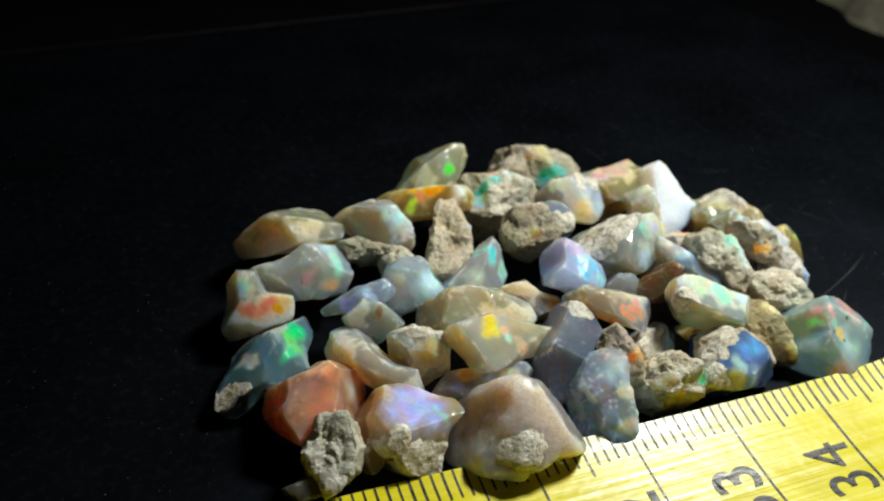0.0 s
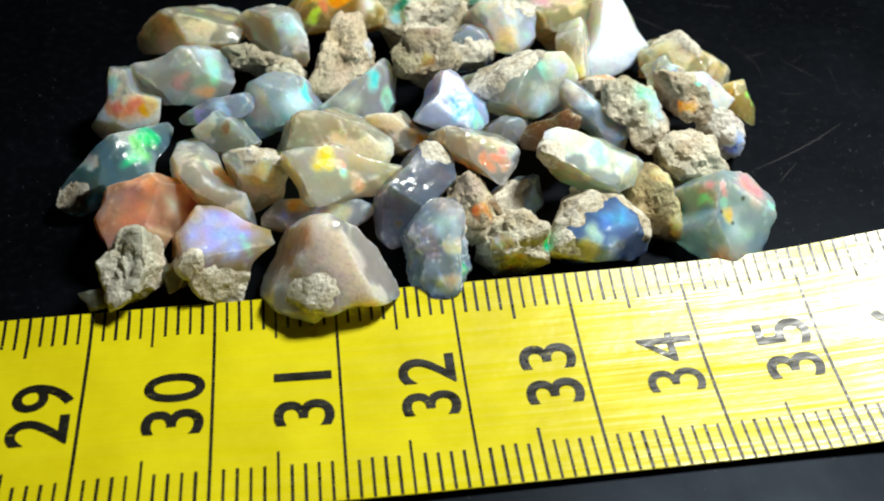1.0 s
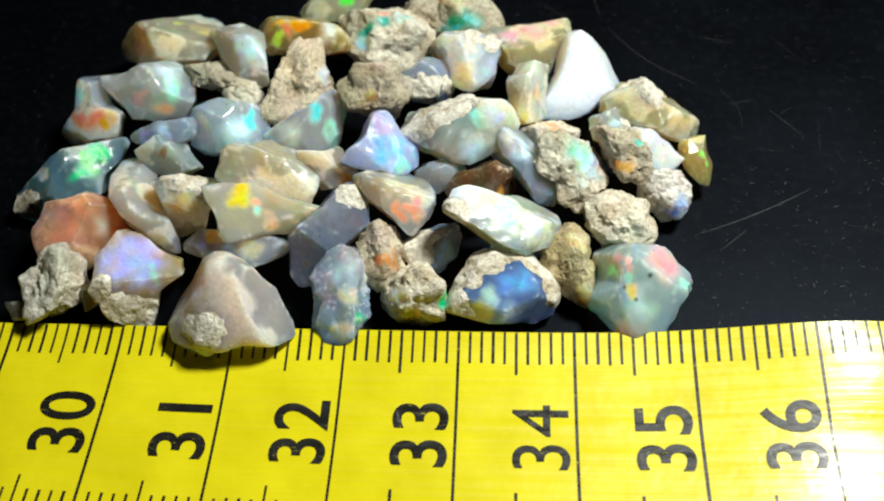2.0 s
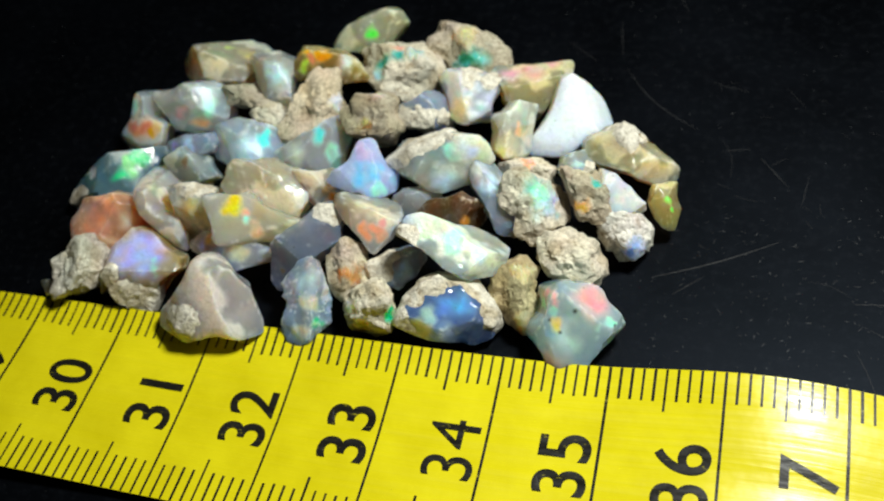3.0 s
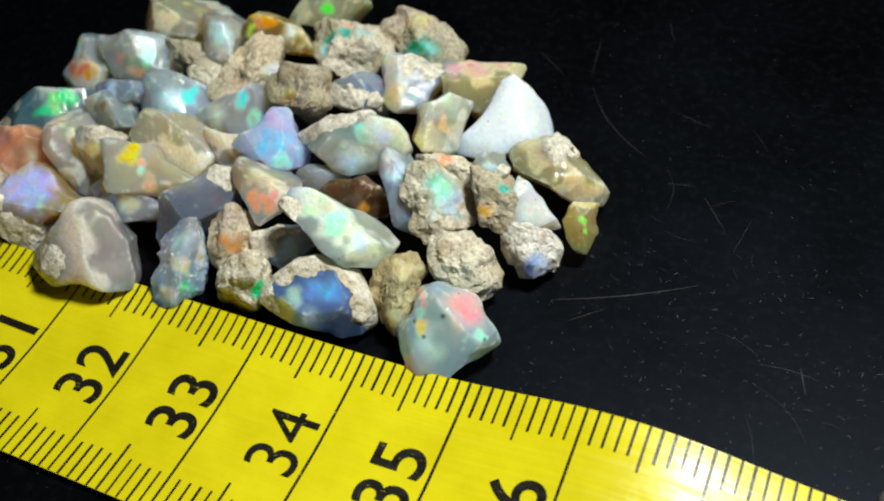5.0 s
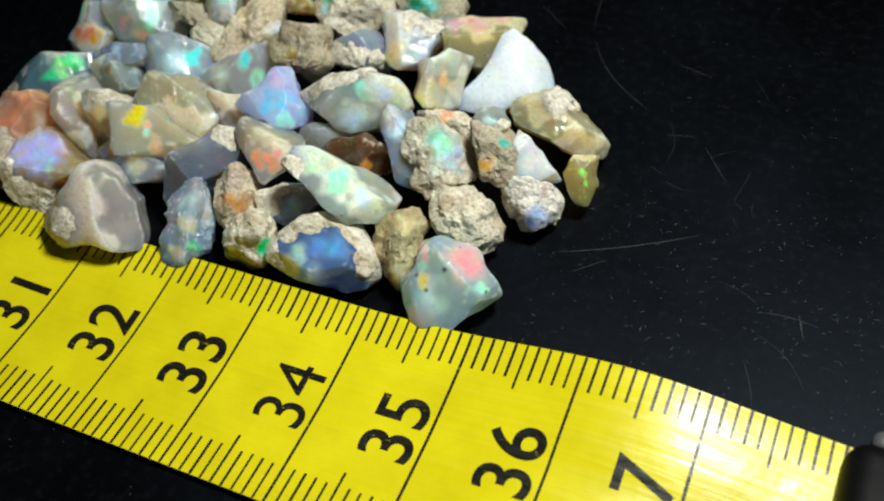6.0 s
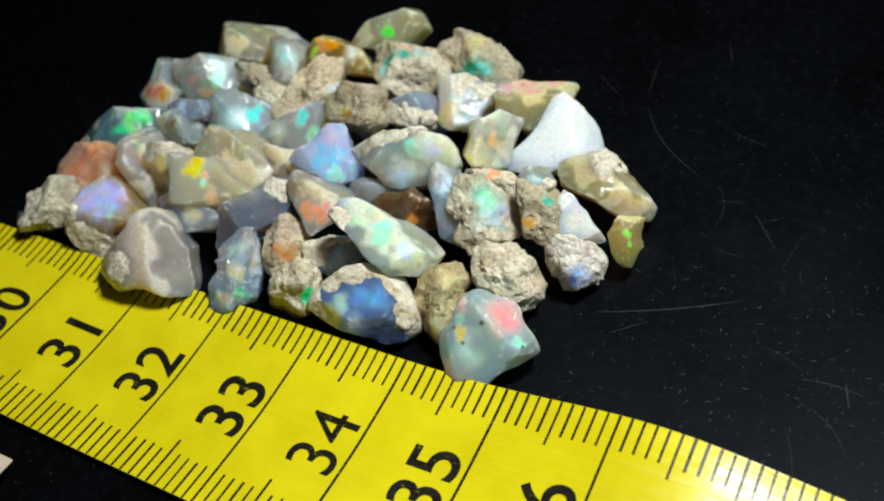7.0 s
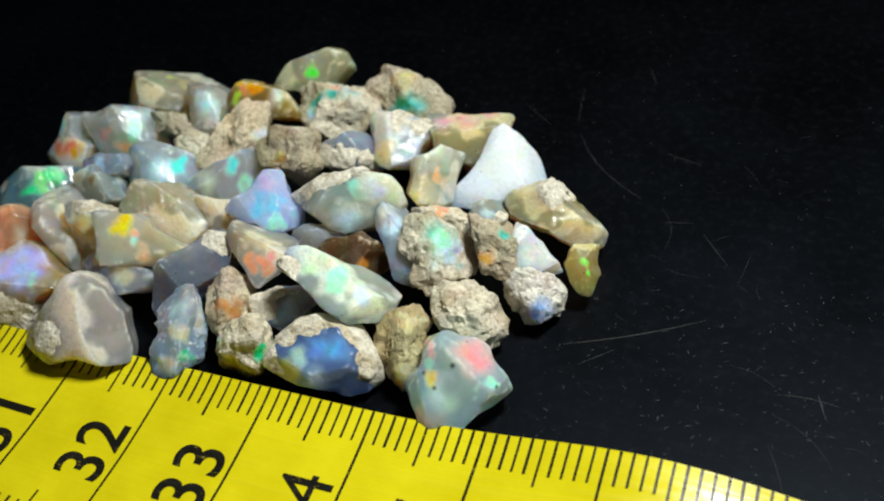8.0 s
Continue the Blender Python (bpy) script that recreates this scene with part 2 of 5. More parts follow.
def scuffs(count, lo, hi, longest, seed, name):
    """Short hair-fine nicks and flecks of dust strewn over a stretch of the board, denser in patches."""
    rng, verts, faces = random.Random(seed), [], []
    while len(faces) < count:
        x, y = rng.uniform(lo[0], hi[0]), rng.uniform(lo[1], hi[1])
        if noise.noise((x * 1.3, y * 1.3, seed)) + rng.uniform(-0.5, 0.5) < 0.05:
            continue
        turn, long, wide = rng.gauss(0.3, 1.0), longest * rng.random() ** 2.5 + 0.006, rng.uniform(0.0012, 0.003)
        d, k = Vector((math.cos(turn), math.sin(turn))), len(verts)
        verts += [(x + a * d.x * long - b * d.y * wide, y + a * d.y * long + b * d.x * wide, 0.004) for a, b in ((-1, -0.4), (0.2, -1), (1, 0.3), (-0.1, 1))]
        faces.append((k, k + 1, k + 2, k + 3))
    tagged(part(name, mesh_of(name, verts, faces, SCUFF, False), table, "fine pale nicks and dust flecks"), kind="stuff")


scuffs(460, (1.2, 0.0), (5.5, 2.6), 0.034, 4, "scuff_marks")
scuffs(380, (-6.5, -4.5), (9.0, 8.0), 0.03, 9, "dust_flecks")

# ---- the tape measure ----
TAPE_W = 1.9
ZERO = 33.0


def tape_z(x, s):
    """Height of the blade: cupped across, with a hump towards the case. s runs from 0 at the far edge to 1 at the near one."""
    q = 2 * s - 1
    hump = (0.25 - 0.13 * s) * math.exp(-(((x - 3.4) / 1.3) ** 2))
    u, near_case = max(-q, 0), 1 / (1 + math.exp(-4 * (x - 3.0)))
    far = (1 - near_case) * (0.12 * u**1.2 + 0.03 * u**6) + near_case * 0.15 * (1 - (1 - u) ** 1.7)
    cup = far + 0.03 * max(q, 0) ** 2
    return 0.07 - 0.03 * max(q, 0) + cup + hump + 0.13 * (0.15 + 0.85 * min(1.0, 2 * s)) / (1 + math.exp((x + 2.7) * 2.0))


def on_tape(x, s, lift=0.0):
    return (x, -TAPE_W * s, tape_z(x, s) + lift)


def sheet(name, xs, ss, material, lift, thick=0.0):
    verts = [on_tape(x, s, lift) for x in xs for s in ss]
    n, faces = len(ss), []
    for i in range(len(xs) - 1):
        for j in range(n - 1):
            faces.append((i * n + j, i * n + j + 1, (i + 1) * n + j + 1, (i + 1) * n + j))
    if thick:
        k = len(verts)
        verts += [(x, y, z - thick) for x, y, z in verts]
        faces += [tuple(k + v for v in f[::-1]) for f in faces]
        rim = [i * n for i in range(len(xs))] + [(len(xs) - 1) * n + j for j in range(1, n)] + [i * n + n - 1 for i in range(len(xs) - 2, -1, -1)] + list(range(n - 2, 0, -1))
        for a, b in zip(rim, rim[1:] + rim[:1]):
            faces.append((a, k + a, k + b, b))
    me = mesh_of(name, verts, faces, material)
    if thick:
        me.set_sharp_from_angle(angle=radians(40))
    return me


def tape_measure():
    thing = tagged(new("tape_measure"), "yellow steel tape measure with black numerals, lying cupped on the board", "tape measure")
    xs, ss = np.linspace(-12, 5.6, 177), np.linspace(0, 1, 25)
    blade = part("blade", sheet("blade", xs, ss, YELLOW, 0, 0.012), thing, "yellow lacquered steel blade")
    rng = random.Random(3)
    for mm in range(-119, 56):
        x = mm / 10
        whole, half = mm % 10 == 0, mm % 10 == 5
        w = 0.0125 if whole else 0.0115
        w *= rng.uniform(0.85, 1.15)
        if whole:
            spans = [("centimetre_line", 0.0, 1.0, 25)]
        else:
            d = (0.205 if half else 0.152) + rng.uniform(-0.004, 0.004)
            e = (0.245 if half else 0.18) + rng.uniform(-0.004, 0.004)
            spans = [("tick", 0.0, d, 6), ("tick", 1 - e, 1.0, 6)]
        for name, a, b, n in spans:
            part(name, sheet(name, [x - w, x + w], np.linspace(a + 0.002, b - 0.002, n), INK, 0.004), blade)
    for cm in range(22, 38):
        numeral(str(cm), cm - ZERO, blade)
    return thing


def numeral(text, line, parent):
    """Printed figures that read away from the reader's edge, their heads towards the tape's start."""
    curve = bpy.data.curves.new("numeral", "FONT")
    curve.body, curve.offset, curve.space_character = text, 0.0 if "4" in text else 0.011, 1.08
    tmp = bpy.data.objects.new("numeral", curve)
    me = bpy.data.meshes.new_from_object(tmp)
    bpy.data.objects.remove(tmp)
    bm = bmesh.new()
    bm.from_mesh(me)
    bmesh.ops.subdivide_edges(bm, edges=[e for e in bm.edges if e.calc_length() > 0.12], cuts=2)
    xs, ys = [v.co.x for v in bm.verts], [v.co.y for v in bm.verts]
    x0, x1, y0, y1 = min(xs), max(xs), min(ys), max(ys)
    deep = 0.57 if text[-1] != "1" else 0.50
    for v in bm.verts:
        along = (v.co.x - x0) / (x1 - x0)
        up = (v.co.y - y0) / (y1 - y0)
        s = (1.23 - deep * along) / TAPE_W
        v.co = [c * CM for c in on_tape(line - 0.06 - 0.47 * up, s, 0.007)]
    bm.to_mesh(me)
    bm.free()
    me.materials.append(INK)
    part("numeral", me, parent, "black printed figures " + text)


tape = tape_measure()


def tape_case():
    thing = tagged(new("tape_case"), "black plastic case of the tape measure with grey edge", "tape case")
    part("shell", box_mesh("shell", (4.98, -2.3, 0.0), (11.0, 0.02, 0.50), CASE, 0.2, 6), thing)
    part("edge_band", box_mesh("edge_band", (5.14, -0.05, 0.22), (10.9, 0.14, 0.44), CASE_EDGE, 0.08, 4), thing, "grey moulded edge")
    return thing


tape_case()


def cream_block():
    thing = tagged(new("block"), "small cream block with a dark hole in its side", "block")
    body = box_mesh("body", (-2.7, -2.54, 0.0), (-1.62, -2.27, 0.24), CREAM, 0.018, 2)
    for v in body.vertices:
        low = 1 - v.co.z / (0.24 * CM)
        if v.co.x > -2.0 * CM:
            v.co.x -= 0.26 * CM * low
        if v.co.y < -2.4 * CM:
            v.co.y -= 0.14 * CM * low
    part("body", body, thing)
    # the hole is a dark disc on the solid side, its shade in the colour
    bm = bmesh.new()
    bmesh.ops.create_cone(bm, cap_ends=True, segments=24, radius1=0.06 * CM, radius2=0.06 * CM, depth=0.02 * CM,
                          matrix=Matrix.Translation((-2.0 * CM, -2.592 * CM, 0.15 * CM)) @ Matrix.Rotation(radians(60), 4, "X"))
    me = bpy.data.meshes.new("hole")
    bm.to_mesh(me)
    bm.free()
    me.materials.append(HOLE)
    part("hole", me, thing, "dark disc painted as the hole's shade")


cream_block()

# far side: raised rim, its purplish reflection put into the colour, and a pale cloth beyond the board
part("rim", box_mesh("rim", (-21.5, -0.06, 0.0), (6.5, 0.06, 0.05), RIM, 0.02, 2), table, "raised rim with the edge's reflection in its colour").matrix_local = pose(0, 0.1125, 0.0, 0, 0, 2.2)


def cloth():
    n = 40
    verts, faces = [], []
    for i in range(n + 1):
        for j in range(n + 1):
            x, y = 10.7 + 8 * i / n, 6.9 + 9 * j / n
            h = 0.7 + 0.5 * noise.noise((x * 0.7, y * 0.7, 1)) + 0.2 * noise.noise((x * 2, y * 2, 4))
            edge = min(i, j, n - i, n - j) / 4
            verts.append((x + 0.4 * noise.noise((y, x, 2)), y, -0.9 + 0.02 + max(0.0, h) * min(1, edge)))
    for i in range(n):
        for j in range(n):
            k = i * (n + 1) + j
            faces.append((k, k + n + 1, k + n + 2, k + 1))
    tagged(new("cloth", mesh_of("cloth", verts, faces, PALE)), "crumpled pale cloth beside the black board", "cloth")


cloth()

# ---- the opals ----
HUES = {
    "sea": (0.46, 0.66, 0.69),
    "deepblue": (0.17, 0.28, 0.6),
    "tan": (0.55, 0.482, 0.297),
    "cream": (0.75, 0.71, 0.6),
    "chalkwhite": (0.88, 0.88, 0.83),
    "milk": (0.696, 0.72, 0.72),
    "honey": (0.43, 0.34, 0.14),
    "olive": (0.46, 0.42, 0.25),
    "palegreen": (0.47, 0.55, 0.5),
    "greybrown": (0.505, 0.448, 0.352),
    "bluegrey": (0.36, 0.45, 0.54),
    "palemint": (0.52, 0.63, 0.55),
    "brown": (0.11, 0.062, 0.04),
    "amberbeige": (0.5, 0.37, 0.18),
    "rosegrey": (0.54, 0.48, 0.42),
    "lilacgrey": (0.52, 0.52, 0.56),
    "periwinkle": (0.4, 0.5, 0.92),
    "palelilac": (0.58, 0.63, 0.68),
    "ivory": (0.6, 0.6, 0.53),
    "white": (0.88, 0.89, 0.9),
    "olivebeige": (0.45, 0.42, 0.25),
    "greybeige": (0.55, 0.515, 0.407),
    "greymilk": (0.58, 0.6, 0.58),
    "palegreengrey": (0.45, 0.5, 0.36),
    "beigewhite": (0.7, 0.62, 0.48),
    "steel": (0.34, 0.44, 0.6),
    "palegrey": (0.564, 0.59, 0.56),
    "palegreymint": (0.56, 0.63, 0.62),
    "sky": (0.5, 0.66, 0.78),
    "bluedeep": (0.14, 0.25, 0.31),
    "salmon": (0.66, 0.31, 0.21),
    "greywhite": (0.72, 0.7, 0.64),
    "lilac": (0.36, 0.42, 0.76),
    "pinkwhite": (0.74, 0.63, 0.57),
    "ivorybeige": (0.62, 0.58, 0.42),
    "seagrey": (0.36, 0.46, 0.46),
    "beige": (0.638, 0.571, 0.451),
    "paleyellow": (0.78, 0.71, 0.56),
    "grey": (0.51, 0.51, 0.515),
    "bluegreydark": (0.2, 0.24, 0.33),
    "icyblue": (0.42, 0.57, 0.72),
    "crust": (0.725, 0.661, 0.506),
    "pink": (0.93, 0.42, 0.42),
    "yellow": (0.74, 0.62, 0.2),
    "peach": (0.86, 0.52, 0.34),
    "mint": (0.36, 0.78, 0.58),
    "teal": (0.06, 0.36, 0.32),
    "azure": (0.22, 0.48, 0.86),
    "blue": (0.2, 0.34, 0.72),
    "green": (0.16, 0.72, 0.14),
    "orange": (0.88, 0.42, 0.08),
    "coral": (0.95, 0.37, 0.26),
    "violet": (0.38, 0.38, 0.85),
    "cyan": (0.16, 0.62, 0.95),
    "amber": (0.6, 0.28, 0.03),
    "aqua": (0.2, 0.76, 0.68),
    "apricot": (0.82, 0.58, 0.32),
    "rose": (0.55, 0.31, 0.35),
    "emerald": (0.01, 0.48, 0.22),
    "yellowgreen": (0.48, 0.66, 0.14),
    "orangeyellow": (0.78, 0.54, 0.1),
    "rust": (0.48, 0.22, 0.08),
    "smoke": (0.16, 0.13, 0.09),
}
# the ways from which each stone's outlines are drawn: rows of right, up and towards the viewer
FRAME = np.array([(0.907, 0.421, -0.000), (-0.300, 0.648, 0.700), (0.295, -0.635, 0.714)])
ASIDE = np.array([(0.911, -0.412, 0.000), (0.221, 0.489, 0.844), (-0.347, -0.769, 0.537)])
LATER = np.array([(0.748, 0.664, -0.000), (-0.408, 0.460, 0.789), (0.524, -0.590, 0.615)])


def unit_ball():
    bm = bmesh.new()
    bmesh.ops.create_icosphere(bm, subdivisions=5, radius=1)
    v = np.array([x.co[:] for x in bm.verts])
    f = np.array([[x.index for x in p.verts] for p in bm.faces])
    bm.free()
    return v / np.linalg.norm(v, axis=1)[:, None], f


BALL, BALL_FACES = unit_ball()
LATTICE = np.random.RandomState(7).rand(32, 32, 32)


def value_noise(p):
    """Smooth noise from -1 to 1 at the points p."""
    i = np.floor(p).astype(int)
    f = p - i
    f = f * f * (3 - 2 * f)
    out = np.zeros(len(p))
    for c in range(8):
        d = np.array([c & 1, c >> 1 & 1, c >> 2 & 1])
        q = (i + d) % 32
        out += LATTICE[q[:, 0], q[:, 1], q[:, 2]] * np.prod(np.where(d, f, 1 - f), axis=1)
    return 2 * out - 1


def fractal(p, octaves=4):
    return sum(value_noise(p * 2.03**k + 5.1 * k) * 0.5**k for k in range(octaves))


def ridged(p, octaves=4):
    return sum((1 - 2 * np.abs(value_noise(p * 2.1**k + 3.7 * k))) * 0.5**k for k in range(octaves))


def outline(angle, radii):
    """The distance to the edge of the polygon with corners at equal angles."""
    n = len(radii)
    a = (angle % (2 * np.pi)) / (2 * np.pi) * n
    i = np.minimum(a.astype(int), n - 1)
    r, step = np.array(radii), 2 * np.pi / n
    r0, r1, t = r[i], r[(i + 1) % n], (a - i) * step
    return r0 * r1 * np.sin(step) / (r0 * np.sin(t) + r1 * np.sin(step - t) + 1e-9)


EDGES = np.unique(np.sort(np.concatenate([BALL_FACES[:, (0, 1)], BALL_FACES[:, (1, 2)], BALL_FACES[:, (2, 0)]]), axis=1), axis=0)
DEGREE = np.bincount(EDGES.ravel(), minlength=len(BALL))


def edge_bend(p):
    """How far each point stands out from its neighbours: large along sharp edges."""
    mean = np.stack([np.bincount(EDGES[:, 0], p[EDGES[:, 1], k], len(p)) + np.bincount(EDGES[:, 1], p[EDGES[:, 0], k], len(p)) for k in range(3)], 1) / DEGREE[:, None]
    out = p / (np.linalg.norm(p, axis=1)[:, None] + 1e-9)
    return ((p - mean) * out).sum(1)


COUNT = [0]


def stone(label, kind, hue, at, radii, aside, cuts, rough, crust, flashes, specks=(), late=(), planes=()):
    """One stone: a rounded body on a cornered outline, split by flat breaks, weathered, with chalky crust and flashes of colour."""
    COUNT[0] += 1
    seed = COUNT[0]
    rng = np.random.RandomState(seed)
    size, stony = float(np.mean(radii)), kind == "rock"
    # the body that the outlines allow, capped along the way between the first two
    turned = Matrix.Rotation(seed * 1.7, 3, Vector((0.3, 1, 0.5)))
    ball = BALL @ np.array(turned)
    ways = ball @ FRAME
    reach = []
    for axes, edge in ((FRAME, radii), (ASIDE, aside), (LATER, late))[: 3 if late else 2]:
        a, b = ways @ axes[0], ways @ axes[1]
        reach.append(outline(np.arctan2(b, a), edge) / np.maximum(np.hypot(a, b), 0.05))
    between = FRAME[2] + ASIDE[2]
    along = ways @ (between / np.linalg.norm(between))
    reach.append(1 / np.sqrt((along / (1.02 * size)) ** 2 + (1 - along**2) / (2.2 * size) ** 2))
    sharp = 18.0 if stony else 11.0 if hue == "grey" else 40.0
    p = ball * (0.97 * sum(q**-sharp for q in reach) ** (-1 / sharp))[:, None]
    # flat breaks on the side that faces up and forward; the outlines stay as they are
    fore = FRAME @ (between / np.linalg.norm(between))
    for a, b, deep in planes:
        m = np.array([a, b, 1.0])
        m /= np.linalg.norm(m)
        over = np.maximum(p @ m - deep, 0)
        p = p - over[:, None] * m
    for k in range(0 if planes else max(cuts - 2, 2)):
        m = rng.normal(size=3) * (0.45 if stony else 0.6) + fore
        m /= np.linalg.norm(m)
        depth = p @ m
        over = np.maximum(depth - depth.max() * rng.uniform(0.6, 0.84), 0)
        p = p - over[:, None] * m * (0.85 if stony else 0.98)
    # chips all round: shallow breaks that leave corners and crisp edges
    for k in range(9 if stony else 2 if planes else 5 if hue == "white" else 9):
        m = rng.normal(size=3) * 0.8 + fore * rng.uniform(0.2, 1.0)
        m /= np.linalg.norm(m)
        depth = p @ m
        top = depth.max()
        bowl = (0.09 if stony else 0.05) * top * value_noise(p / size * 1.7 + seed + 3 * k)
        side = 1 - abs(m @ fore)
        over = np.maximum(depth - top * (rng.uniform(0.82, 0.93) + 0.19 * side) + bowl, 0)
        p = p - over[:, None] * m * (0.8 if stony else 1.0)
    here = p / size
    o = seed * 3.3
    out = p / (np.linalg.norm(p, axis=1)[:, None] + 1e-9)
    lumps = (0.07 if stony else 0.014) * fractal(here * 1.6 + o, 2)
    if stony:
        lumps = lumps + 0.09 * fractal(here * 2.4 + o, 2) + 0.09 * ridged(here * 1.5 + o, 4) * rough + 0.034 * fractal(here * 8 + o, 3) + 0.016 * ridged(here * 13 + o, 2) - 0.07 * np.clip(fractal(here * 6.5 + o + 8, 2) - 0.3, 0, 1) - 0.10 * np.clip(fractal(here * 3.1 + o + 5, 2) - 0.35, 0, 1)
    else:
        lumps = lumps + 0.012 * ridged(here * 1.3 + o, 2) + np.where(fractal(here * 0.9 + o + 12, 2) > 0.1, 0.045, 0.006) * max(rough, 0.2) * ridged(here * 3.0 + o, 4) - 0.05 * np.clip(fractal(here * 4.5 + o + 5, 2) - 0.4, 0, 1)
    p = p + out * (lumps * size)[:, None]
    # colour: body hue with drifting tones; flashes, painted glows and pit shade where they lie
    base = np.array(HUES[hue])
    if not stony:
        base = base ** 0.86
    tone = fractal(here * 1.3 + o + 9, 3)
    colour = base * (1 + (0.16 if stony else 0.06) * tone)[:, None] + (0.03 if stony else 0.014) * np.stack([fractal(here * 1.1 + o + 20 + k, 2) for k in range(3)], 1)
    if stony:
        stain = np.clip(fractal(here * 1.9 + o + 31, 3) * 1.6 - 0.1, 0, 1)[:, None]
        colour = colour * (1 - stain * (1 - np.array([0.76, 0.71, 0.63])))
    else:
        # clear veins, amber zones and milky clouds
        vein = np.clip(ridged(here * 1.8 + o + 33, 3) - 0.45, 0, 1)[:, None]
        colour = colour * (1 - 0.12 * vein) + 0.04 * vein
        amber = (0.15 if hue in ("white", "milk", "periwinkle", "brown", "grey", "lilac") else 0.4) * np.clip(fractal(here * 0.8 + o + 25, 3) * 1.8 - 0.2, 0, 1)[:, None]
        colour = colour * (1 - amber * (1 - np.array([1.0, 0.82, 0.66])))
        milk = np.clip(fractal(here * 1.1 + o + 61, 2) * 1.6 - 0.3, 0, 1)[:, None] * (hue not in ("periwinkle", "brown", "deepblue"))
        colour = colour * (1 - 0.3 * milk) + 0.3 * milk * np.array([0.74, 0.77, 0.78])
        # faint play of colour all through the gem
        for k, play in enumerate(((0.16, -0.03, -0.06), (-0.10, 0.10, 0.0), (-0.08, 0.0, 0.14))):
            w = np.clip(value_noise(here * 2.2 + o + 80 + 7 * k) * 2.2 - 0.6, 0, 1) * np.clip(value_noise(here * 4 + o + 90 + 7 * k) + 0.7, 0, 1)
            colour = colour + w[:, None] * np.array(play) * 1.9 * base.mean() * (0.15 if hue in ("rosegrey", "lilacgrey", "deepblue", "grey") else 0.7)
    colour = colour * (np.array([0.83, 0.835, 0.815]) if stony else np.array([1.16, 1.125, 1.10]))
    polish = np.full(len(p), 0.0 if stony else 0.74 if hue == "white" else 0.84 if hue == "milk" else 0.85 if hue == "periwinkle" else 1.0)
    if not stony and hue not in ("white", "periwinkle", "sea", "brown", "deepblue", "paleyellow", "bluegreydark", "palelilac", "sky", "steel", "lilacgrey"):
        # weathered, matt skin left on parts of the gem
        skin = np.clip((fractal(here * 0.85 + o + 120, 4) - 0.08) * 5, 0, 1) * min(1.0, 0.45 + rough)
        dull = np.array([0.47, 0.42, 0.32]) * (1 + 0.25 * fractal(here * 6 + o + 130, 3))[:, None]
        colour = colour * (1 - 0.4 * skin)[:, None] + 0.4 * skin[:, None] * dull
        polish = polish - 0.45 * skin
    warp = 0.22 * np.stack([fractal(here * 2.5 + o + 40, 2), fractal(here * 2.5 + o + 50, 2)], 1) * size
    for u, v, wide, flash in flashes:
        d = np.hypot(p[:, 0] + warp[:, 0] * 0.8 - u, p[:, 1] + warp[:, 1] * 0.8 - v) / (wide * 1.2)
        w = np.clip((1.15 - d + 0.22 * fractal(here * 3 + o + 66, 2)) * (1.0 if wide > 0.1 else 1.9), 0, 1) * np.clip(1.0 + 0.6 * fractal(here * 2.8 + o + 60, 2), 0.4, 1) * np.clip((p[:, 2] / size - 0.02) * 4, 0, 1)
        vivid = np.array(HUES[flash]) ** 1.12
        vivid = vivid * min(1.3, 0.95 / vivid.max())
        fleck = 1 + 0.18 * np.stack([value_noise(here * 3.5 + o + 140 + 9 * k) for k in range(3)], 1)
        colour = colour * (1 - w)[:, None] + vivid * fleck * w[:, None]
        polish = polish * (1 - w) + 0.72 * w
    if not stony:
        # strong, clear hues
        grey = colour.mean(1)[:, None]
        colour = np.maximum(grey + 1.22 * (colour - grey), 0.01)
        # chipped, whitened edges
        bend = edge_bend(p) / size
        worn = np.clip((bend - 0.006) * 70, 0, 1) * np.clip(0.45 + 1.1 * fractal(here * 5 + o + 150, 3), 0, 1)
        colour = colour * (1 - 0.45 * worn)[:, None] + 0.45 * worn[:, None] * np.array([0.72, 0.70, 0.64])
        polish = polish - 0.25 * worn
    place = p @ FRAME + np.array(at)
    rest = np.where((place[:, 1] < 0.0) & (place[:, 1] > -0.6), 0.235 + 0.37 * np.minimum(place[:, 1], 0), 0.004)
    low = place[:, 2] < rest
    place[low, 2] = rest[low] + 0.0
    centre = np.array([at[0], at[1], 0])

    def build(name, pts, faces, tint, gloss):
        me = bpy.data.meshes.new(name)
        used, inverse = np.unique(faces, return_inverse=True)
        pts, f = (pts[used] - centre) * CM, inverse.reshape(-1, 3)
        me.vertices.add(len(pts))
        me.vertices.foreach_set("co", pts.ravel())
        me.loops.add(f.size)
        me.loops.foreach_set("vertex_index", f.ravel())
        me.polygons.add(len(f))
        me.polygons.foreach_set("loop_start", np.arange(0, f.size, 3))
        me.polygons.foreach_set("use_smooth", np.ones(len(f), bool))
        layer = me.color_attributes.new("tint", "FLOAT_COLOR", "POINT")
        layer.data.foreach_set("color", np.concatenate([np.clip(tint[used], 0.004, 0.93), gloss[used][:, None]], 1).ravel())
        me.update(calc_edges=True)
        me.set_sharp_from_angle(angle=radians(26 if stony else 20))
        me.materials.append(STONE)
        return me

    # tiny black inclusions
    for u, v in specks:
        near = (np.hypot(p[:, 0] - u, p[:, 1] - v) < 0.010 + 0.003 * value_noise(here * 30)) & (p[:, 2] > 0)
        colour[near] = 0.01
    name = "rough_stone" if stony else "opal"
    body = build(name, place, BALL_FACES, colour, polish)
    where = pose(at[0] * CM, at[1] * CM, 0)
    if not crust:
        ob = new(name, body)
        ob.matrix_world = where
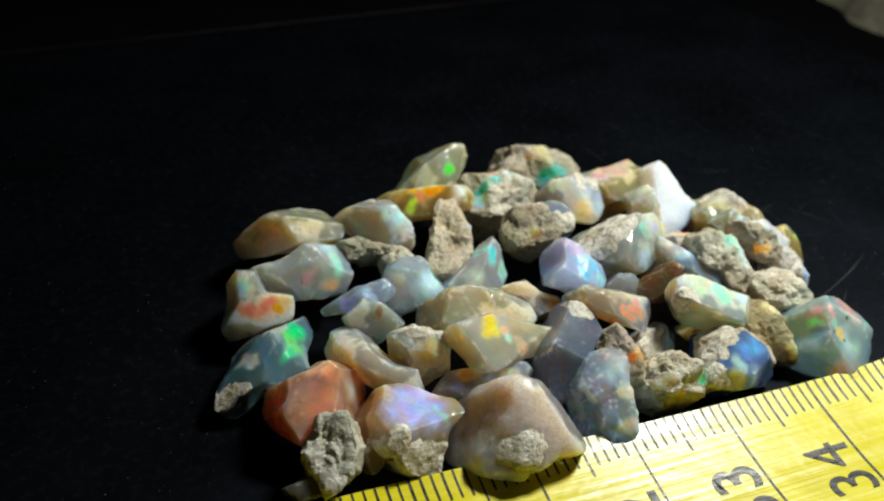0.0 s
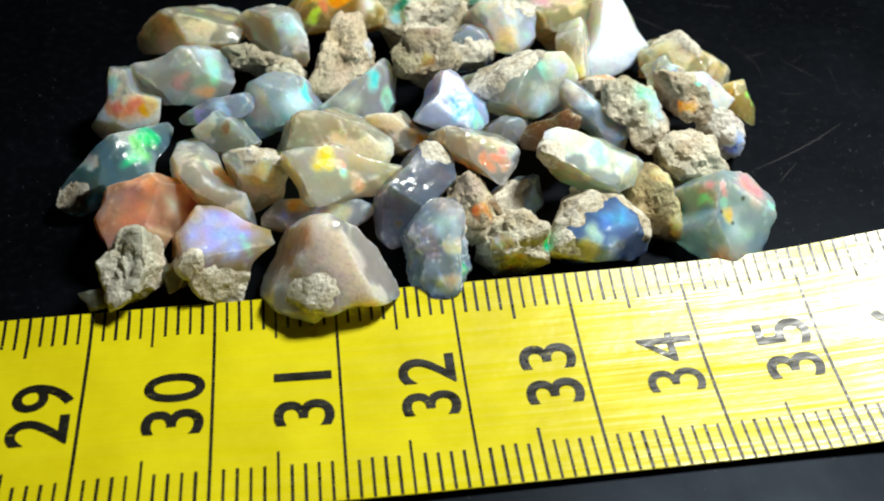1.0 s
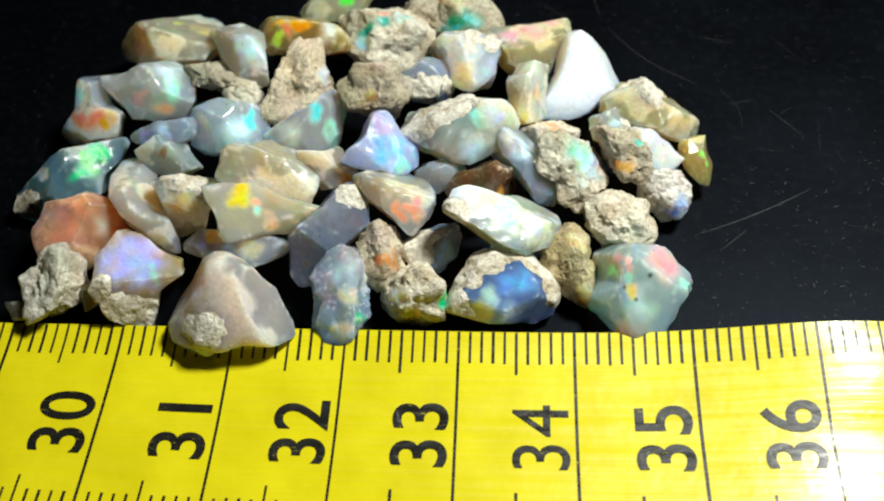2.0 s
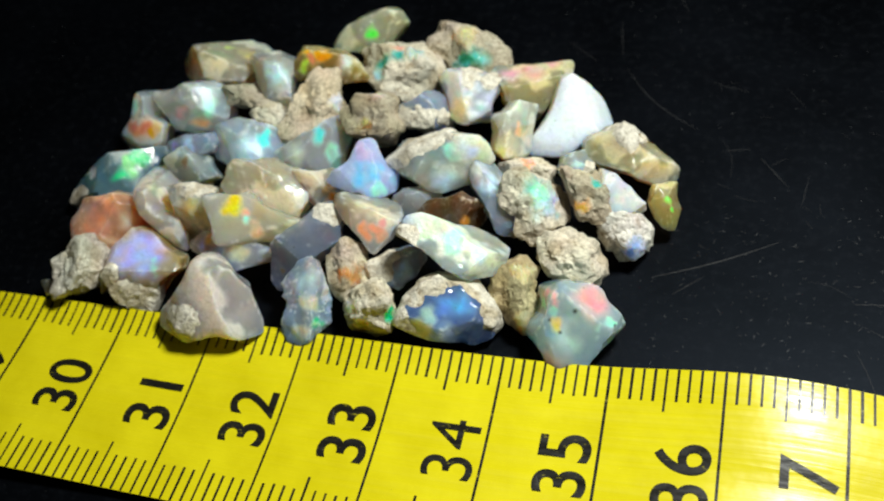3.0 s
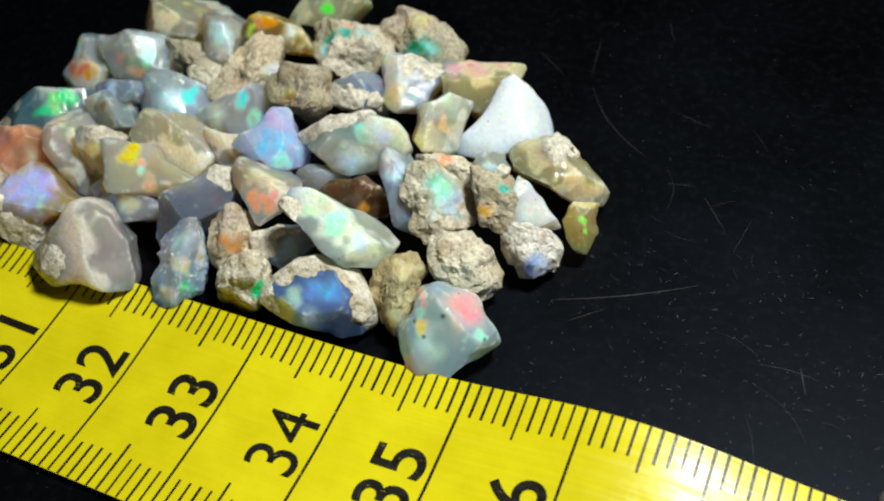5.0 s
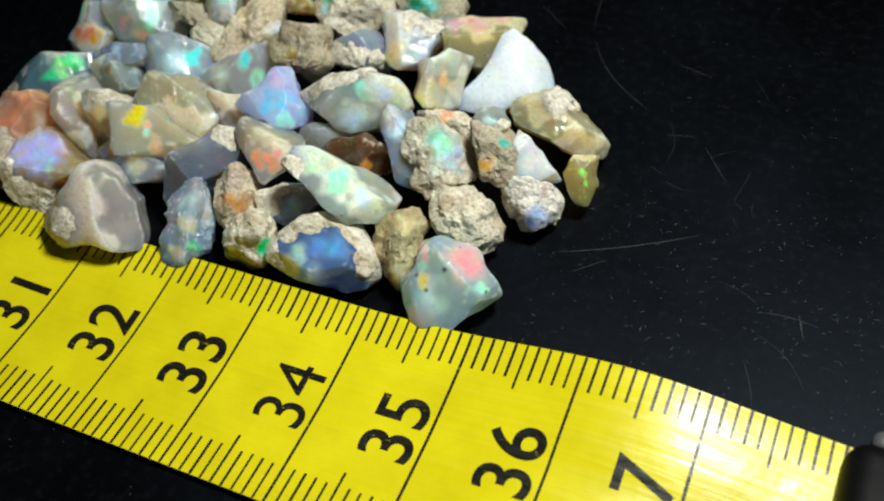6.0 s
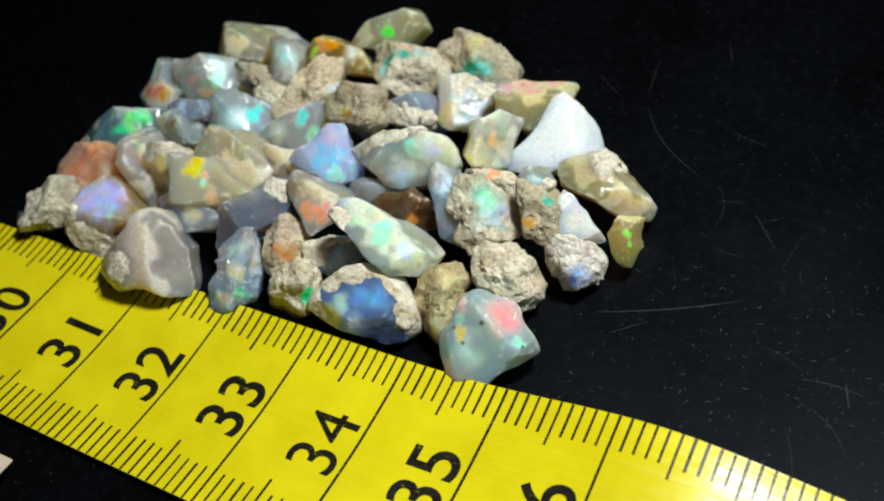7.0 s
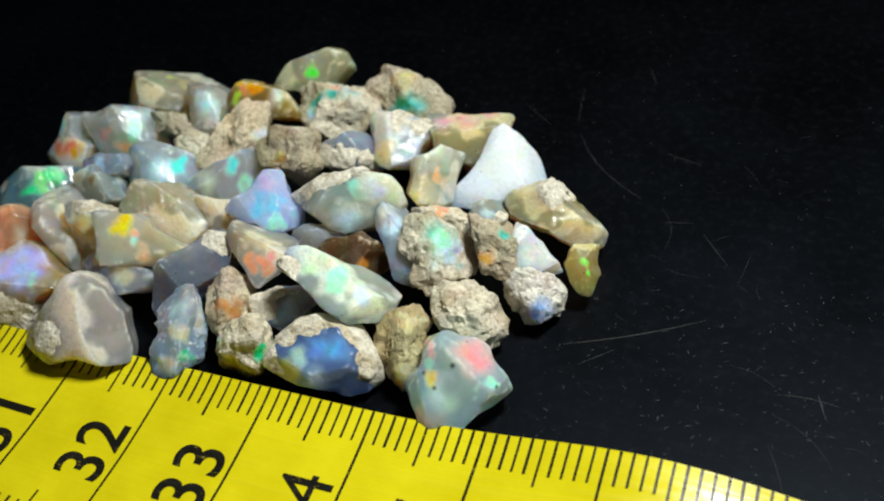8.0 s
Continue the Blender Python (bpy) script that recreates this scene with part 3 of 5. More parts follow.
        return tagged(ob, label, "stone" if stony else "opal", "pile of rough opals")
    thing = new(name)
    thing.matrix_world = where
    tagged(thing, label, "opal", "pile of rough opals")
    part("opal_body", body, thing)
    mask = np.full(len(p), -1.0)
    for u, v, wide in crust:
        mask = np.maximum(mask, 1.15 - np.hypot(p[:, 0] + 0.6 * warp[:, 0] - u, p[:, 1] + 0.6 * warp[:, 1] - v) / wide)
    mask = np.where(p[:, 2] > -0.35 * size, mask, -1) + 0.38 * fractal(here * 3 + o + 70, 3)
    rise = np.clip(mask * 4, -0.8, 1) * 0.014 * size + np.clip(mask * 2.5, 0, 1) * size * (0.008 + 0.035 * ridged(here * 2.2 + o, 4) + 0.012 * fractal(here * 11 + o, 2))
    shell = place + (out @ FRAME) * rise[:, None]
    shell[:, 2] = np.maximum(shell[:, 2], 0.003)
    keep = BALL_FACES[(mask[BALL_FACES].max(1) > -0.12)]
    stain = np.clip(fractal(here * 2.4 + o + 31, 3) * 1.5, 0, 1)[:, None]
    chalk = np.array([0.74, 0.72, 0.635]) * (1 + 0.18 * tone)[:, None] * (1 - stain * (1 - np.array([0.74, 0.68, 0.58])))
    if len(keep) > 20:
        part("crust", build("crust", shell, keep, chalk, np.zeros(len(p))), thing, "rough chalky crust")
    return thing


# peach at the lower left puts light shining through the gem into its colour
stone("pale blue faceted opal with coral flash and black specks", "gem", "sea", (1.57, 0.43, 0.31), (0.453, 0.412, 0.433, 0.422, 0.412, 0.391, 0.443, 0.536, 0.422, 0.34, 0.319, 0.402, 0.474, 0.422, 0.412, 0.474, 0.546, 0.567, 0.422, 0.35, 0.34, 0.371, 0.433, 0.525),
      (0.402, 0.453, 0.464, 0.433, 0.464, 0.515, 0.587, 0.484, 0.422, 0.422, 0.453, 0.525, 0.494, 0.484, 0.536, 0.484, 0.453, 0.422, 0.412, 0.391, 0.474, 0.608, 0.494, 0.433), 7, 0.2,
      [], [(-0.1, -0.05, 0.14, "palemint"), (-0.26, -0.32, 0.15, "peach"), (0.22, 0.2, 0.15, "pink"), (-0.14, 0.3, 0.05, "pink"), (-0.22, 0.08, 0.05, "yellow"), (0.26, -0.04, 0.05, "mint"), (-0.2, 0.2, 0.05, "mint")], specks=[(0.01, 0.14), (0.02, 0.07), (0.02, -0.01), (-0.16, -0.01), (0.19, 0.25), (0.34, -0.08), (-0.02, 0.02), (-0.24, 0.12), (-0.02, 0.23)], late=(0.381, 0.35, 0.402, 0.474, 0.505, 0.474, 0.474, 0.453, 0.433, 0.412, 0.391, 0.422, 0.422, 0.464, 0.556, 0.567, 0.587, 0.443, 0.391, 0.371, 0.36, 0.402, 0.505, 0.474), planes=[(-0.1, -0.1, 0.3), (0.6, 0.45, 0.35), (-0.9, -0.2, 0.39)])
stone("deep blue opal window in rough cream host rock", "gem", "deepblue", (0.39, 0.41, 0.31), (0.442, 0.424, 0.396, 0.359, 0.359, 0.387, 0.359, 0.369, 0.405, 0.414, 0.479, 0.525, 0.59, 0.469, 0.414, 0.332, 0.295, 0.295, 0.313, 0.377, 0.525, 0.498, 0.534, 0.498),
      (0.461, 0.469, 0.396, 0.35, 0.332, 0.359, 0.35, 0.359, 0.396, 0.461, 0.424, 0.369, 0.369, 0.396, 0.488, 0.461, 0.442, 0.369, 0.313, 0.285, 0.313, 0.35, 0.433, 0.498), 3, 0.3,
      [(-0.14, 0.36, 0.16), (0.1, 0.4, 0.15), (0.44, -0.12, 0.17), (0.4, 0.12, 0.16), (-0.5, 0.05, 0.15), (-0.34, 0.24, 0.14), (0.3, 0.3, 0.13)], [(-0.34, -0.12, 0.1, "olive"), (-0.2, 0.0, 0.07, "seagrey"), (0.05, 0.04, 0.12, "azure"), (-0.1, -0.24, 0.12, "bluegrey")], late=(0.387, 0.377, 0.405, 0.442, 0.405, 0.405, 0.424, 0.414, 0.442, 0.469, 0.506, 0.608, 0.506, 0.396, 0.359, 0.34, 0.322, 0.35, 0.414, 0.451, 0.543, 0.534, 0.506, 0.414), planes=[(0.0, 0.2, 0.28), (0.7, -0.1, 0.37), (-0.5, -0.5, 0.36), (0.1, -0.8, 0.32)])
stone("small rough tan stone with olive tint", "rock", "tan", (0.98, 0.71, 0.3), (0.2, 0.23, 0.32, 0.35, 0.39, 0.34, 0.3, 0.32, 0.35, 0.28, 0.23, 0.21, 0.24, 0.27, 0.25, 0.27, 0.33, 0.35, 0.42, 0.36, 0.27, 0.24, 0.21, 0.19),
      (0.25, 0.22, 0.2, 0.21, 0.24, 0.3, 0.33, 0.39, 0.36, 0.34, 0.37, 0.33, 0.3, 0.3, 0.24, 0.21, 0.21, 0.23, 0.27, 0.38, 0.42, 0.49, 0.39, 0.29), 5, 0.6,
      [], [(0.1, 0.2, 0.09, "olive"), (-0.01, -0.25, 0.08, "olive")])
stone("rough round cream chalky stone", "rock", "cream", (1.46, 1.14, 0.38), (0.3, 0.27, 0.28, 0.28, 0.27, 0.3, 0.3, 0.31, 0.36, 0.41, 0.36, 0.33, 0.27, 0.26, 0.29, 0.32, 0.27, 0.25, 0.28, 0.32, 0.38, 0.35, 0.34, 0.37),
      (0.32, 0.28, 0.25, 0.26, 0.3, 0.28, 0.27, 0.3, 0.33, 0.37, 0.41, 0.36, 0.35, 0.29, 0.24, 0.22, 0.22, 0.25, 0.31, 0.42, 0.39, 0.37, 0.37, 0.33), 5, 0.9,
      [], [], late=(0.27, 0.24, 0.24, 0.28, 0.36, 0.33, 0.33, 0.38, 0.44, 0.38, 0.38, 0.38, 0.3, 0.26, 0.27, 0.26, 0.26, 0.3, 0.39, 0.38, 0.39, 0.37, 0.39, 0.33))
stone("white chalky stone with a blue corner", "rock", "chalkwhite", (1.91, 1.59, 0.31), (0.34, 0.29, 0.28, 0.25, 0.23, 0.24, 0.29, 0.33, 0.37, 0.37, 0.31, 0.27, 0.26, 0.29, 0.27, 0.26, 0.29, 0.33, 0.28, 0.25, 0.27, 0.32, 0.31, 0.34),
      (0.22, 0.2, 0.2, 0.19, 0.19, 0.23, 0.3, 0.27, 0.25, 0.29, 0.32, 0.25, 0.23, 0.24, 0.23, 0.2, 0.18, 0.2, 0.22, 0.27, 0.39, 0.34, 0.28, 0.26), 6, 0.6,
      [], [(0.03, -0.18, 0.13, "blue"), (-0.13, -0.23, 0.06, "teal")], late=(0.34, 0.35, 0.28, 0.24, 0.24, 0.27, 0.31, 0.41, 0.41, 0.33, 0.31, 0.29, 0.29, 0.32, 0.31, 0.34, 0.41, 0.37, 0.32, 0.33, 0.33, 0.36, 0.41, 0.37))
stone("smooth pale milky opal wedge", "gem", "milk", (1.83, 1.87, 0.52), (0.157, 0.146, 0.146, 0.157, 0.157, 0.179, 0.258, 0.37, 0.302, 0.258, 0.246, 0.235, 0.258, 0.314, 0.37, 0.291, 0.258, 0.269, 0.325, 0.47, 0.493, 0.515, 0.336, 0.202),
      (0.235, 0.291, 0.325, 0.258, 0.224, 0.235, 0.28, 0.302, 0.302, 0.347, 0.459, 0.381, 0.302, 0.28, 0.302, 0.19, 0.134, 0.112, 0.101, 0.101, 0.112, 0.146, 0.224, 0.213), 4, 0.1,
      [], [(0.0, -0.05, 0.15, "pinkwhite")], planes=[(0.2, 0.1, 0.15)])
stone("honey coloured opal chip with green flash", "gem", "honey", (2.26, 2.04, 0.33), (0.15, 0.16, 0.2, 0.28, 0.25, 0.21, 0.21, 0.23, 0.2, 0.17, 0.17, 0.19, 0.17, 0.17, 0.18, 0.22, 0.24, 0.3, 0.35, 0.25, 0.2, 0.18, 0.19, 0.17),
      (0.15, 0.12, 0.11, 0.11, 0.12, 0.15, 0.23, 0.23, 0.26, 0.31, 0.25, 0.21, 0.19, 0.14, 0.12, 0.12, 0.13, 0.13, 0.14, 0.16, 0.23, 0.31, 0.24, 0.19), 5, 0.3,
      [], [(0, 0.02, 0.045, "green"), (0.03, -0.08, 0.03, "green")])
stone("large clear olive stone with rough cream patches", "gem", "olive", (1.81, 2.64, 0.42), (0.298, 0.27, 0.27, 0.279, 0.316, 0.372, 0.363, 0.391, 0.381, 0.437, 0.512, 0.484, 0.446, 0.353, 0.307, 0.26, 0.242, 0.251, 0.298, 0.363, 0.502, 0.623, 0.586, 0.391),
      (0.595, 0.381, 0.288, 0.242, 0.223, 0.223, 0.26, 0.326, 0.409, 0.381, 0.419, 0.493, 0.456, 0.437, 0.474, 0.307, 0.251, 0.223, 0.223, 0.223, 0.242, 0.307, 0.493, 0.595), 7, 0.5,
      [(0.02, 0.2, 0.15)], [], late=(0.288, 0.288, 0.307, 0.288, 0.307, 0.326, 0.307, 0.326, 0.391, 0.456, 0.605, 0.53, 0.353, 0.279, 0.251, 0.251, 0.279, 0.344, 0.381, 0.493, 0.614, 0.642, 0.456, 0.335), planes=[(0.3, 0.3, 0.3), (-0.4, 0.2, 0.33), (0.4, -0.5, 0.36)])
stone("clear light blue opal sliver", "gem", "palegreen", (1.36, 2.03, 0.77), (0.2, 0.18, 0.18, 0.22, 0.26, 0.31, 0.26, 0.21, 0.2, 0.17, 0.16, 0.18, 0.23, 0.27, 0.22, 0.2, 0.18, 0.16, 0.18, 0.22, 0.23, 0.18, 0.17, 0.18),
      (0.19, 0.22, 0.18, 0.14, 0.13, 0.14, 0.18, 0.16, 0.14, 0.13, 0.15, 0.19, 0.22, 0.17, 0.15, 0.17, 0.21, 0.19, 0.16, 0.16, 0.19, 0.24, 0.21, 0.18), 5, 0.2,
      [(0.13, -0.09, 0.08)], [(-0.01, -0.03, 0.08, "sea")])
stone("rough grey brown stone with orange speck", "rock", "greybrown", (1.53, 1.75, 0.67), (0.21, 0.19, 0.2, 0.24, 0.25, 0.24, 0.27, 0.36, 0.43, 0.29, 0.22, 0.18, 0.16, 0.16, 0.18, 0.23, 0.28, 0.35, 0.38, 0.4, 0.33, 0.25, 0.22, 0.22),
      (0.24, 0.22, 0.23, 0.21, 0.19, 0.19, 0.23, 0.26, 0.28, 0.34, 0.4, 0.3, 0.25, 0.25, 0.26, 0.2, 0.17, 0.17, 0.19, 0.23, 0.23, 0.28, 0.38, 0.31), 5, 0.9,
      [], [(-0.1, -0.09, 0.05, "orange"), (0.09, 0.11, 0.06, "teal")])
stone("rough cream stone with a green opal window", "rock", "cream", (1.02, 1.58, 0.64), (0.39, 0.33, 0.29, 0.26, 0.26, 0.29, 0.38, 0.39, 0.43, 0.4, 0.37, 0.38, 0.31, 0.27, 0.28, 0.32, 0.38, 0.48, 0.3, 0.25, 0.29, 0.41, 0.47, 0.4),
      (0.26, 0.21, 0.19, 0.19, 0.2, 0.24, 0.26, 0.31, 0.42, 0.43, 0.46, 0.37, 0.34, 0.24, 0.2, 0.18, 0.19, 0.2, 0.23, 0.31, 0.43, 0.49, 0.53, 0.34), 5, 0.7,
      [], [(0.05, 0.12, 0.16, "teal"), (0.03, -0.02, 0.13, "sea"), (0.15, 0.02, 0.1, "bluegrey"), (0.06, 0.1, 0.08, "mint")], late=(0.43, 0.41, 0.45, 0.43, 0.42, 0.47, 0.44, 0.43, 0.49, 0.48, 0.49, 0.43, 0.38, 0.37, 0.38, 0.45, 0.5, 0.4, 0.35, 0.32, 0.33, 0.38, 0.42, 0.41))
stone("small cream stone with coral spot", "rock", "cream", (0.83, 2.15, 0.5), (0.27, 0.25, 0.22, 0.21, 0.18, 0.16, 0.16, 0.18, 0.2, 0.25, 0.37, 0.34, 0.31, 0.21, 0.17, 0.15, 0.15, 0.15, 0.15, 0.17, 0.23, 0.34, 0.29, 0.26),
      (0.28, 0.25, 0.27, 0.19, 0.15, 0.14, 0.14, 0.13, 0.14, 0.16, 0.22, 0.31, 0.28, 0.28, 0.23, 0.18, 0.17, 0.17, 0.16, 0.14, 0.15, 0.18, 0.25, 0.33), 4, 0.5,
      [], [(0.01, 0.11, 0.07, "coral")])
stone("long smooth blue grey opal", "gem", "bluegrey", (0.65, 1.66, 0.5), (0.09, 0.09, 0.11, 0.15, 0.29, 0.36, 0.53, 0.57, 0.54, 0.37, 0.24, 0.19, 0.18, 0.17, 0.19, 0.22, 0.31, 0.39, 0.59, 0.7, 0.74, 0.29, 0.13, 0.09),
      (0.46, 0.32, 0.22, 0.19, 0.18, 0.19, 0.21, 0.24, 0.34, 0.56, 0.66, 0.6, 0.54, 0.2, 0.14, 0.11, 0.1, 0.1, 0.11, 0.12, 0.16, 0.28, 0.48, 0.59), 5, 0.2,
      [], [(0.14, -0.43, 0.15, "beige"), (-0.08, 0.28, 0.12, "sky")])
stone("long white shell-shaped opal with green sheen", "gem", "palemint", (0.37, 0.87, 0.71), (0.44, 0.35, 0.31, 0.26, 0.23, 0.23, 0.26, 0.33, 0.48, 0.69, 0.76, 0.38, 0.27, 0.23, 0.22, 0.22, 0.25, 0.3, 0.33, 0.39, 0.44, 0.5, 0.53, 0.57),
      (0.6, 0.42, 0.28, 0.23, 0.22, 0.22, 0.23, 0.26, 0.35, 0.43, 0.48, 0.45, 0.43, 0.38, 0.37, 0.35, 0.3, 0.29, 0.31, 0.29, 0.3, 0.34, 0.44, 0.6), 5, 0.2,
      [(-0.47, 0.2, 0.12)], [(0.0, 0.06, 0.1, "mint"), (0.2, -0.12, 0.09, "sky"), (-0.25, 0.2, 0.1, "palemint")], late=(0.37, 0.3, 0.28, 0.29, 0.3, 0.34, 0.44, 0.5, 0.64, 0.72, 0.64, 0.39, 0.3, 0.27, 0.24, 0.24, 0.27, 0.33, 0.33, 0.37, 0.51, 0.67, 0.73, 0.5), planes=[(0.1, 0.3, 0.2), (0.5, -0.6, 0.34)])
stone("dark red brown glossy opal", "gem", "brown", (0.2, 1.5, 0.53), (0.29, 0.26, 0.22, 0.21, 0.22, 0.18, 0.17, 0.17, 0.19, 0.26, 0.35, 0.54, 0.5, 0.33, 0.25, 0.21, 0.2, 0.21, 0.24, 0.33, 0.45, 0.57, 0.44, 0.33),
      (0.21, 0.22, 0.27, 0.32, 0.29, 0.3, 0.31, 0.28, 0.29, 0.28, 0.28, 0.33, 0.35, 0.32, 0.3, 0.23, 0.21, 0.21, 0.19, 0.17, 0.17, 0.2, 0.26, 0.23), 4, 0.2,
      [], [(0.05, -0.12, 0.05, "rust")])
stone("beige translucent stone tucked under others", "gem", "amberbeige", (0.47, 1.23, 0.12), (0.05, 0.05, 0.05, 0.05, 0.05, 0.05, 0.05, 0.05, 0.05, 0.05, 0.05, 0.05, 0.27, 0.27, 0.25, 0.27, 0.32, 0.33, 0.38, 0.35, 0.33, 0.36, 0.3, 0.27),
      (0.14, 0.14, 0.14, 0.14, 0.14, 0.14, 0.14, 0.14, 0.14, 0.14, 0.14, 0.14, 0.14, 0.14, 0.14, 0.14, 0.14, 0.14, 0.14, 0.14, 0.14, 0.14, 0.14, 0.14), 4, 0.3,
      [], [])
stone("grey blue opal chip with chalky side", "gem", "bluegrey", (-0.26, 0.83, 0.37), (0.32, 0.32, 0.36, 0.33, 0.24, 0.2, 0.2, 0.18, 0.18, 0.2, 0.27, 0.37, 0.31, 0.28, 0.28, 0.26, 0.28, 0.28, 0.22, 0.19, 0.19, 0.21, 0.22, 0.25),
      (0.25, 0.2, 0.18, 0.2, 0.25, 0.22, 0.18, 0.17, 0.18, 0.17, 0.18, 0.22, 0.32, 0.27, 0.22, 0.21, 0.2, 0.16, 0.15, 0.16, 0.19, 0.26, 0.24, 0.24), 5, 0.3,
      [(-0.19, 0.03, 0.13), (-0.08, 0.14, 0.08)], [(0.04, -0.04, 0.09, "steel")])
stone("clear pinkish triangular opal with coral flash", "gem", "rosegrey", (-0.56, 1.13, 0.7), (0.33, 0.33, 0.35, 0.28, 0.25, 0.25, 0.27, 0.3, 0.4, 0.51, 0.4, 0.32, 0.25, 0.22, 0.21, 0.22, 0.26, 0.34, 0.4, 0.34, 0.32, 0.28, 0.29, 0.33),
      (0.51, 0.39, 0.24, 0.19, 0.17, 0.16, 0.15, 0.16, 0.19, 0.26, 0.42, 0.57, 0.54, 0.39, 0.25, 0.2, 0.18, 0.18, 0.18, 0.19, 0.22, 0.31, 0.5, 0.56), 6, 0.2,
      [], [(0.05, -0.14, 0.08, "coral"), (-0.1, -0.1, 0.06, "coral"), (0.0, 0.12, 0.1, "greybeige"), (0.1, -0.02, 0.04, "pink")], late=(0.38, 0.34, 0.34, 0.29, 0.28, 0.29, 0.33, 0.44, 0.43, 0.4, 0.35, 0.31, 0.32, 0.29, 0.3, 0.36, 0.34, 0.25, 0.22, 0.21, 0.19, 0.2, 0.24, 0.34), planes=[(0.0, 0.15, 0.17), (-0.8, 0.2, 0.26)])
stone("pale lilac opal chip", "gem", "lilacgrey", (-0.24, 1.55, 0.57), (0.32, 0.26, 0.21, 0.19, 0.18, 0.15, 0.15, 0.16, 0.18, 0.19, 0.24, 0.25, 0.25, 0.26, 0.24, 0.25, 0.21, 0.17, 0.15, 0.16, 0.19, 0.22, 0.22, 0.26),
      (0.28, 0.22, 0.19, 0.19, 0.18, 0.16, 0.15, 0.17, 0.17, 0.17, 0.18, 0.24, 0.25, 0.22, 0.22, 0.19, 0.15, 0.13, 0.13, 0.15, 0.16, 0.15, 0.16, 0.2), 4, 0.1,
      [], [])
stone("bright blue white smooth opal", "gem", "periwinkle", (-0.78, 1.68, 0.81), (0.28, 0.24, 0.24, 0.28, 0.37, 0.44, 0.35, 0.26, 0.22, 0.21, 0.24, 0.33, 0.44, 0.46, 0.37, 0.27, 0.23, 0.25, 0.3, 0.34, 0.37, 0.41, 0.37, 0.36),
      (0.35, 0.31, 0.25, 0.23, 0.23, 0.27, 0.3, 0.35, 0.36, 0.34, 0.35, 0.36, 0.33, 0.32, 0.34, 0.27, 0.24, 0.25, 0.24, 0.23, 0.25, 0.32, 0.37, 0.4), 4, 0.1,
      [], [(0.02, -0.04, 0.13, "cyan"), (0.11, -0.24, 0.07, "mint")], late=(0.32, 0.3, 0.3, 0.35, 0.42, 0.37, 0.32, 0.31, 0.35, 0.38, 0.42, 0.49, 0.38, 0.31, 0.27, 0.25, 0.28, 0.34, 0.34, 0.33, 0.37, 0.45, 0.37, 0.32), planes=[(0.0, 0.25, 0.2), (0.5, -0.3, 0.28), (-0.6, -0.1, 0.28)])
# the amber spot paints the glow of light passed through the stones
stone("grey stone with a painted amber glow beneath a blue opal", "gem", "rosegrey", (-1.27, 1.57, 0.61), (0.2, 0.19, 0.22, 0.27, 0.26, 0.21, 0.2, 0.22, 0.28, 0.41, 0.34, 0.23, 0.19, 0.18, 0.2, 0.22, 0.19, 0.17, 0.18, 0.22, 0.33, 0.3, 0.28, 0.24),
      (0.48, 0.27, 0.17, 0.14, 0.13, 0.14, 0.16, 0.2, 0.3, 0.34, 0.4, 0.33, 0.28, 0.27, 0.25, 0.21, 0.2, 0.23, 0.27, 0.24, 0.24, 0.27, 0.34, 0.43), 4, 0.3,
      [], [(0.13, -0.12, 0.08, "amber")])
stone("milky blue green opal", "gem", "palelilac", (-1.6, 2.22, 0.48), (0.38, 0.48, 0.51, 0.55, 0.35, 0.27, 0.24, 0.25, 0.25, 0.27, 0.34, 0.47, 0.49, 0.46, 0.41, 0.37, 0.36, 0.39, 0.33, 0.29, 0.29, 0.33, 0.34, 0.34),
      (0.3, 0.34, 0.34, 0.37, 0.46, 0.52, 0.39, 0.29, 0.25, 0.25, 0.27, 0.28, 0.34, 0.47, 0.44, 0.42, 0.37, 0.33, 0.33, 0.3, 0.29, 0.33, 0.35, 0.3), 5, 0.2,
      [], [(0.06, 0.19, 0.08, "aqua"), (0.17, -0.09, 0.1, "mint"), (-0.22, 0.06, 0.11, "palegreen")])
stone("large oval milky opal with rough tan crust", "gem", "palegreen", (-0.09, 2.01, 0.78), (0.56, 0.49, 0.39, 0.35, 0.35, 0.32, 0.32, 0.35, 0.44, 0.55, 0.66, 0.62, 0.49, 0.42, 0.37, 0.35, 0.38, 0.42, 0.39, 0.39, 0.42, 0.51, 0.56, 0.62),
      (0.55, 0.6, 0.58, 0.55, 0.4, 0.33, 0.31, 0.3, 0.32, 0.39, 0.54, 0.72, 0.68, 0.59, 0.53, 0.41, 0.37, 0.36, 0.32, 0.33, 0.38, 0.45, 0.49, 0.58), 4, 0.3,
      [(-0.28, 0.23, 0.18), (-0.05, 0.19, 0.14), (-0.4, 0.11, 0.12), (0.14, 0.22, 0.08)], [(0.12, 0, 0.09, "mint"), (0.0, -0.25, 0.11, "sea"), (0.34, 0.03, 0.12, "sky")], late=(0.53, 0.39, 0.32, 0.3, 0.26, 0.23, 0.22, 0.24, 0.3, 0.33, 0.4, 0.58, 0.51, 0.44, 0.43, 0.38, 0.37, 0.42, 0.47, 0.48, 0.55, 0.57, 0.67, 0.64))
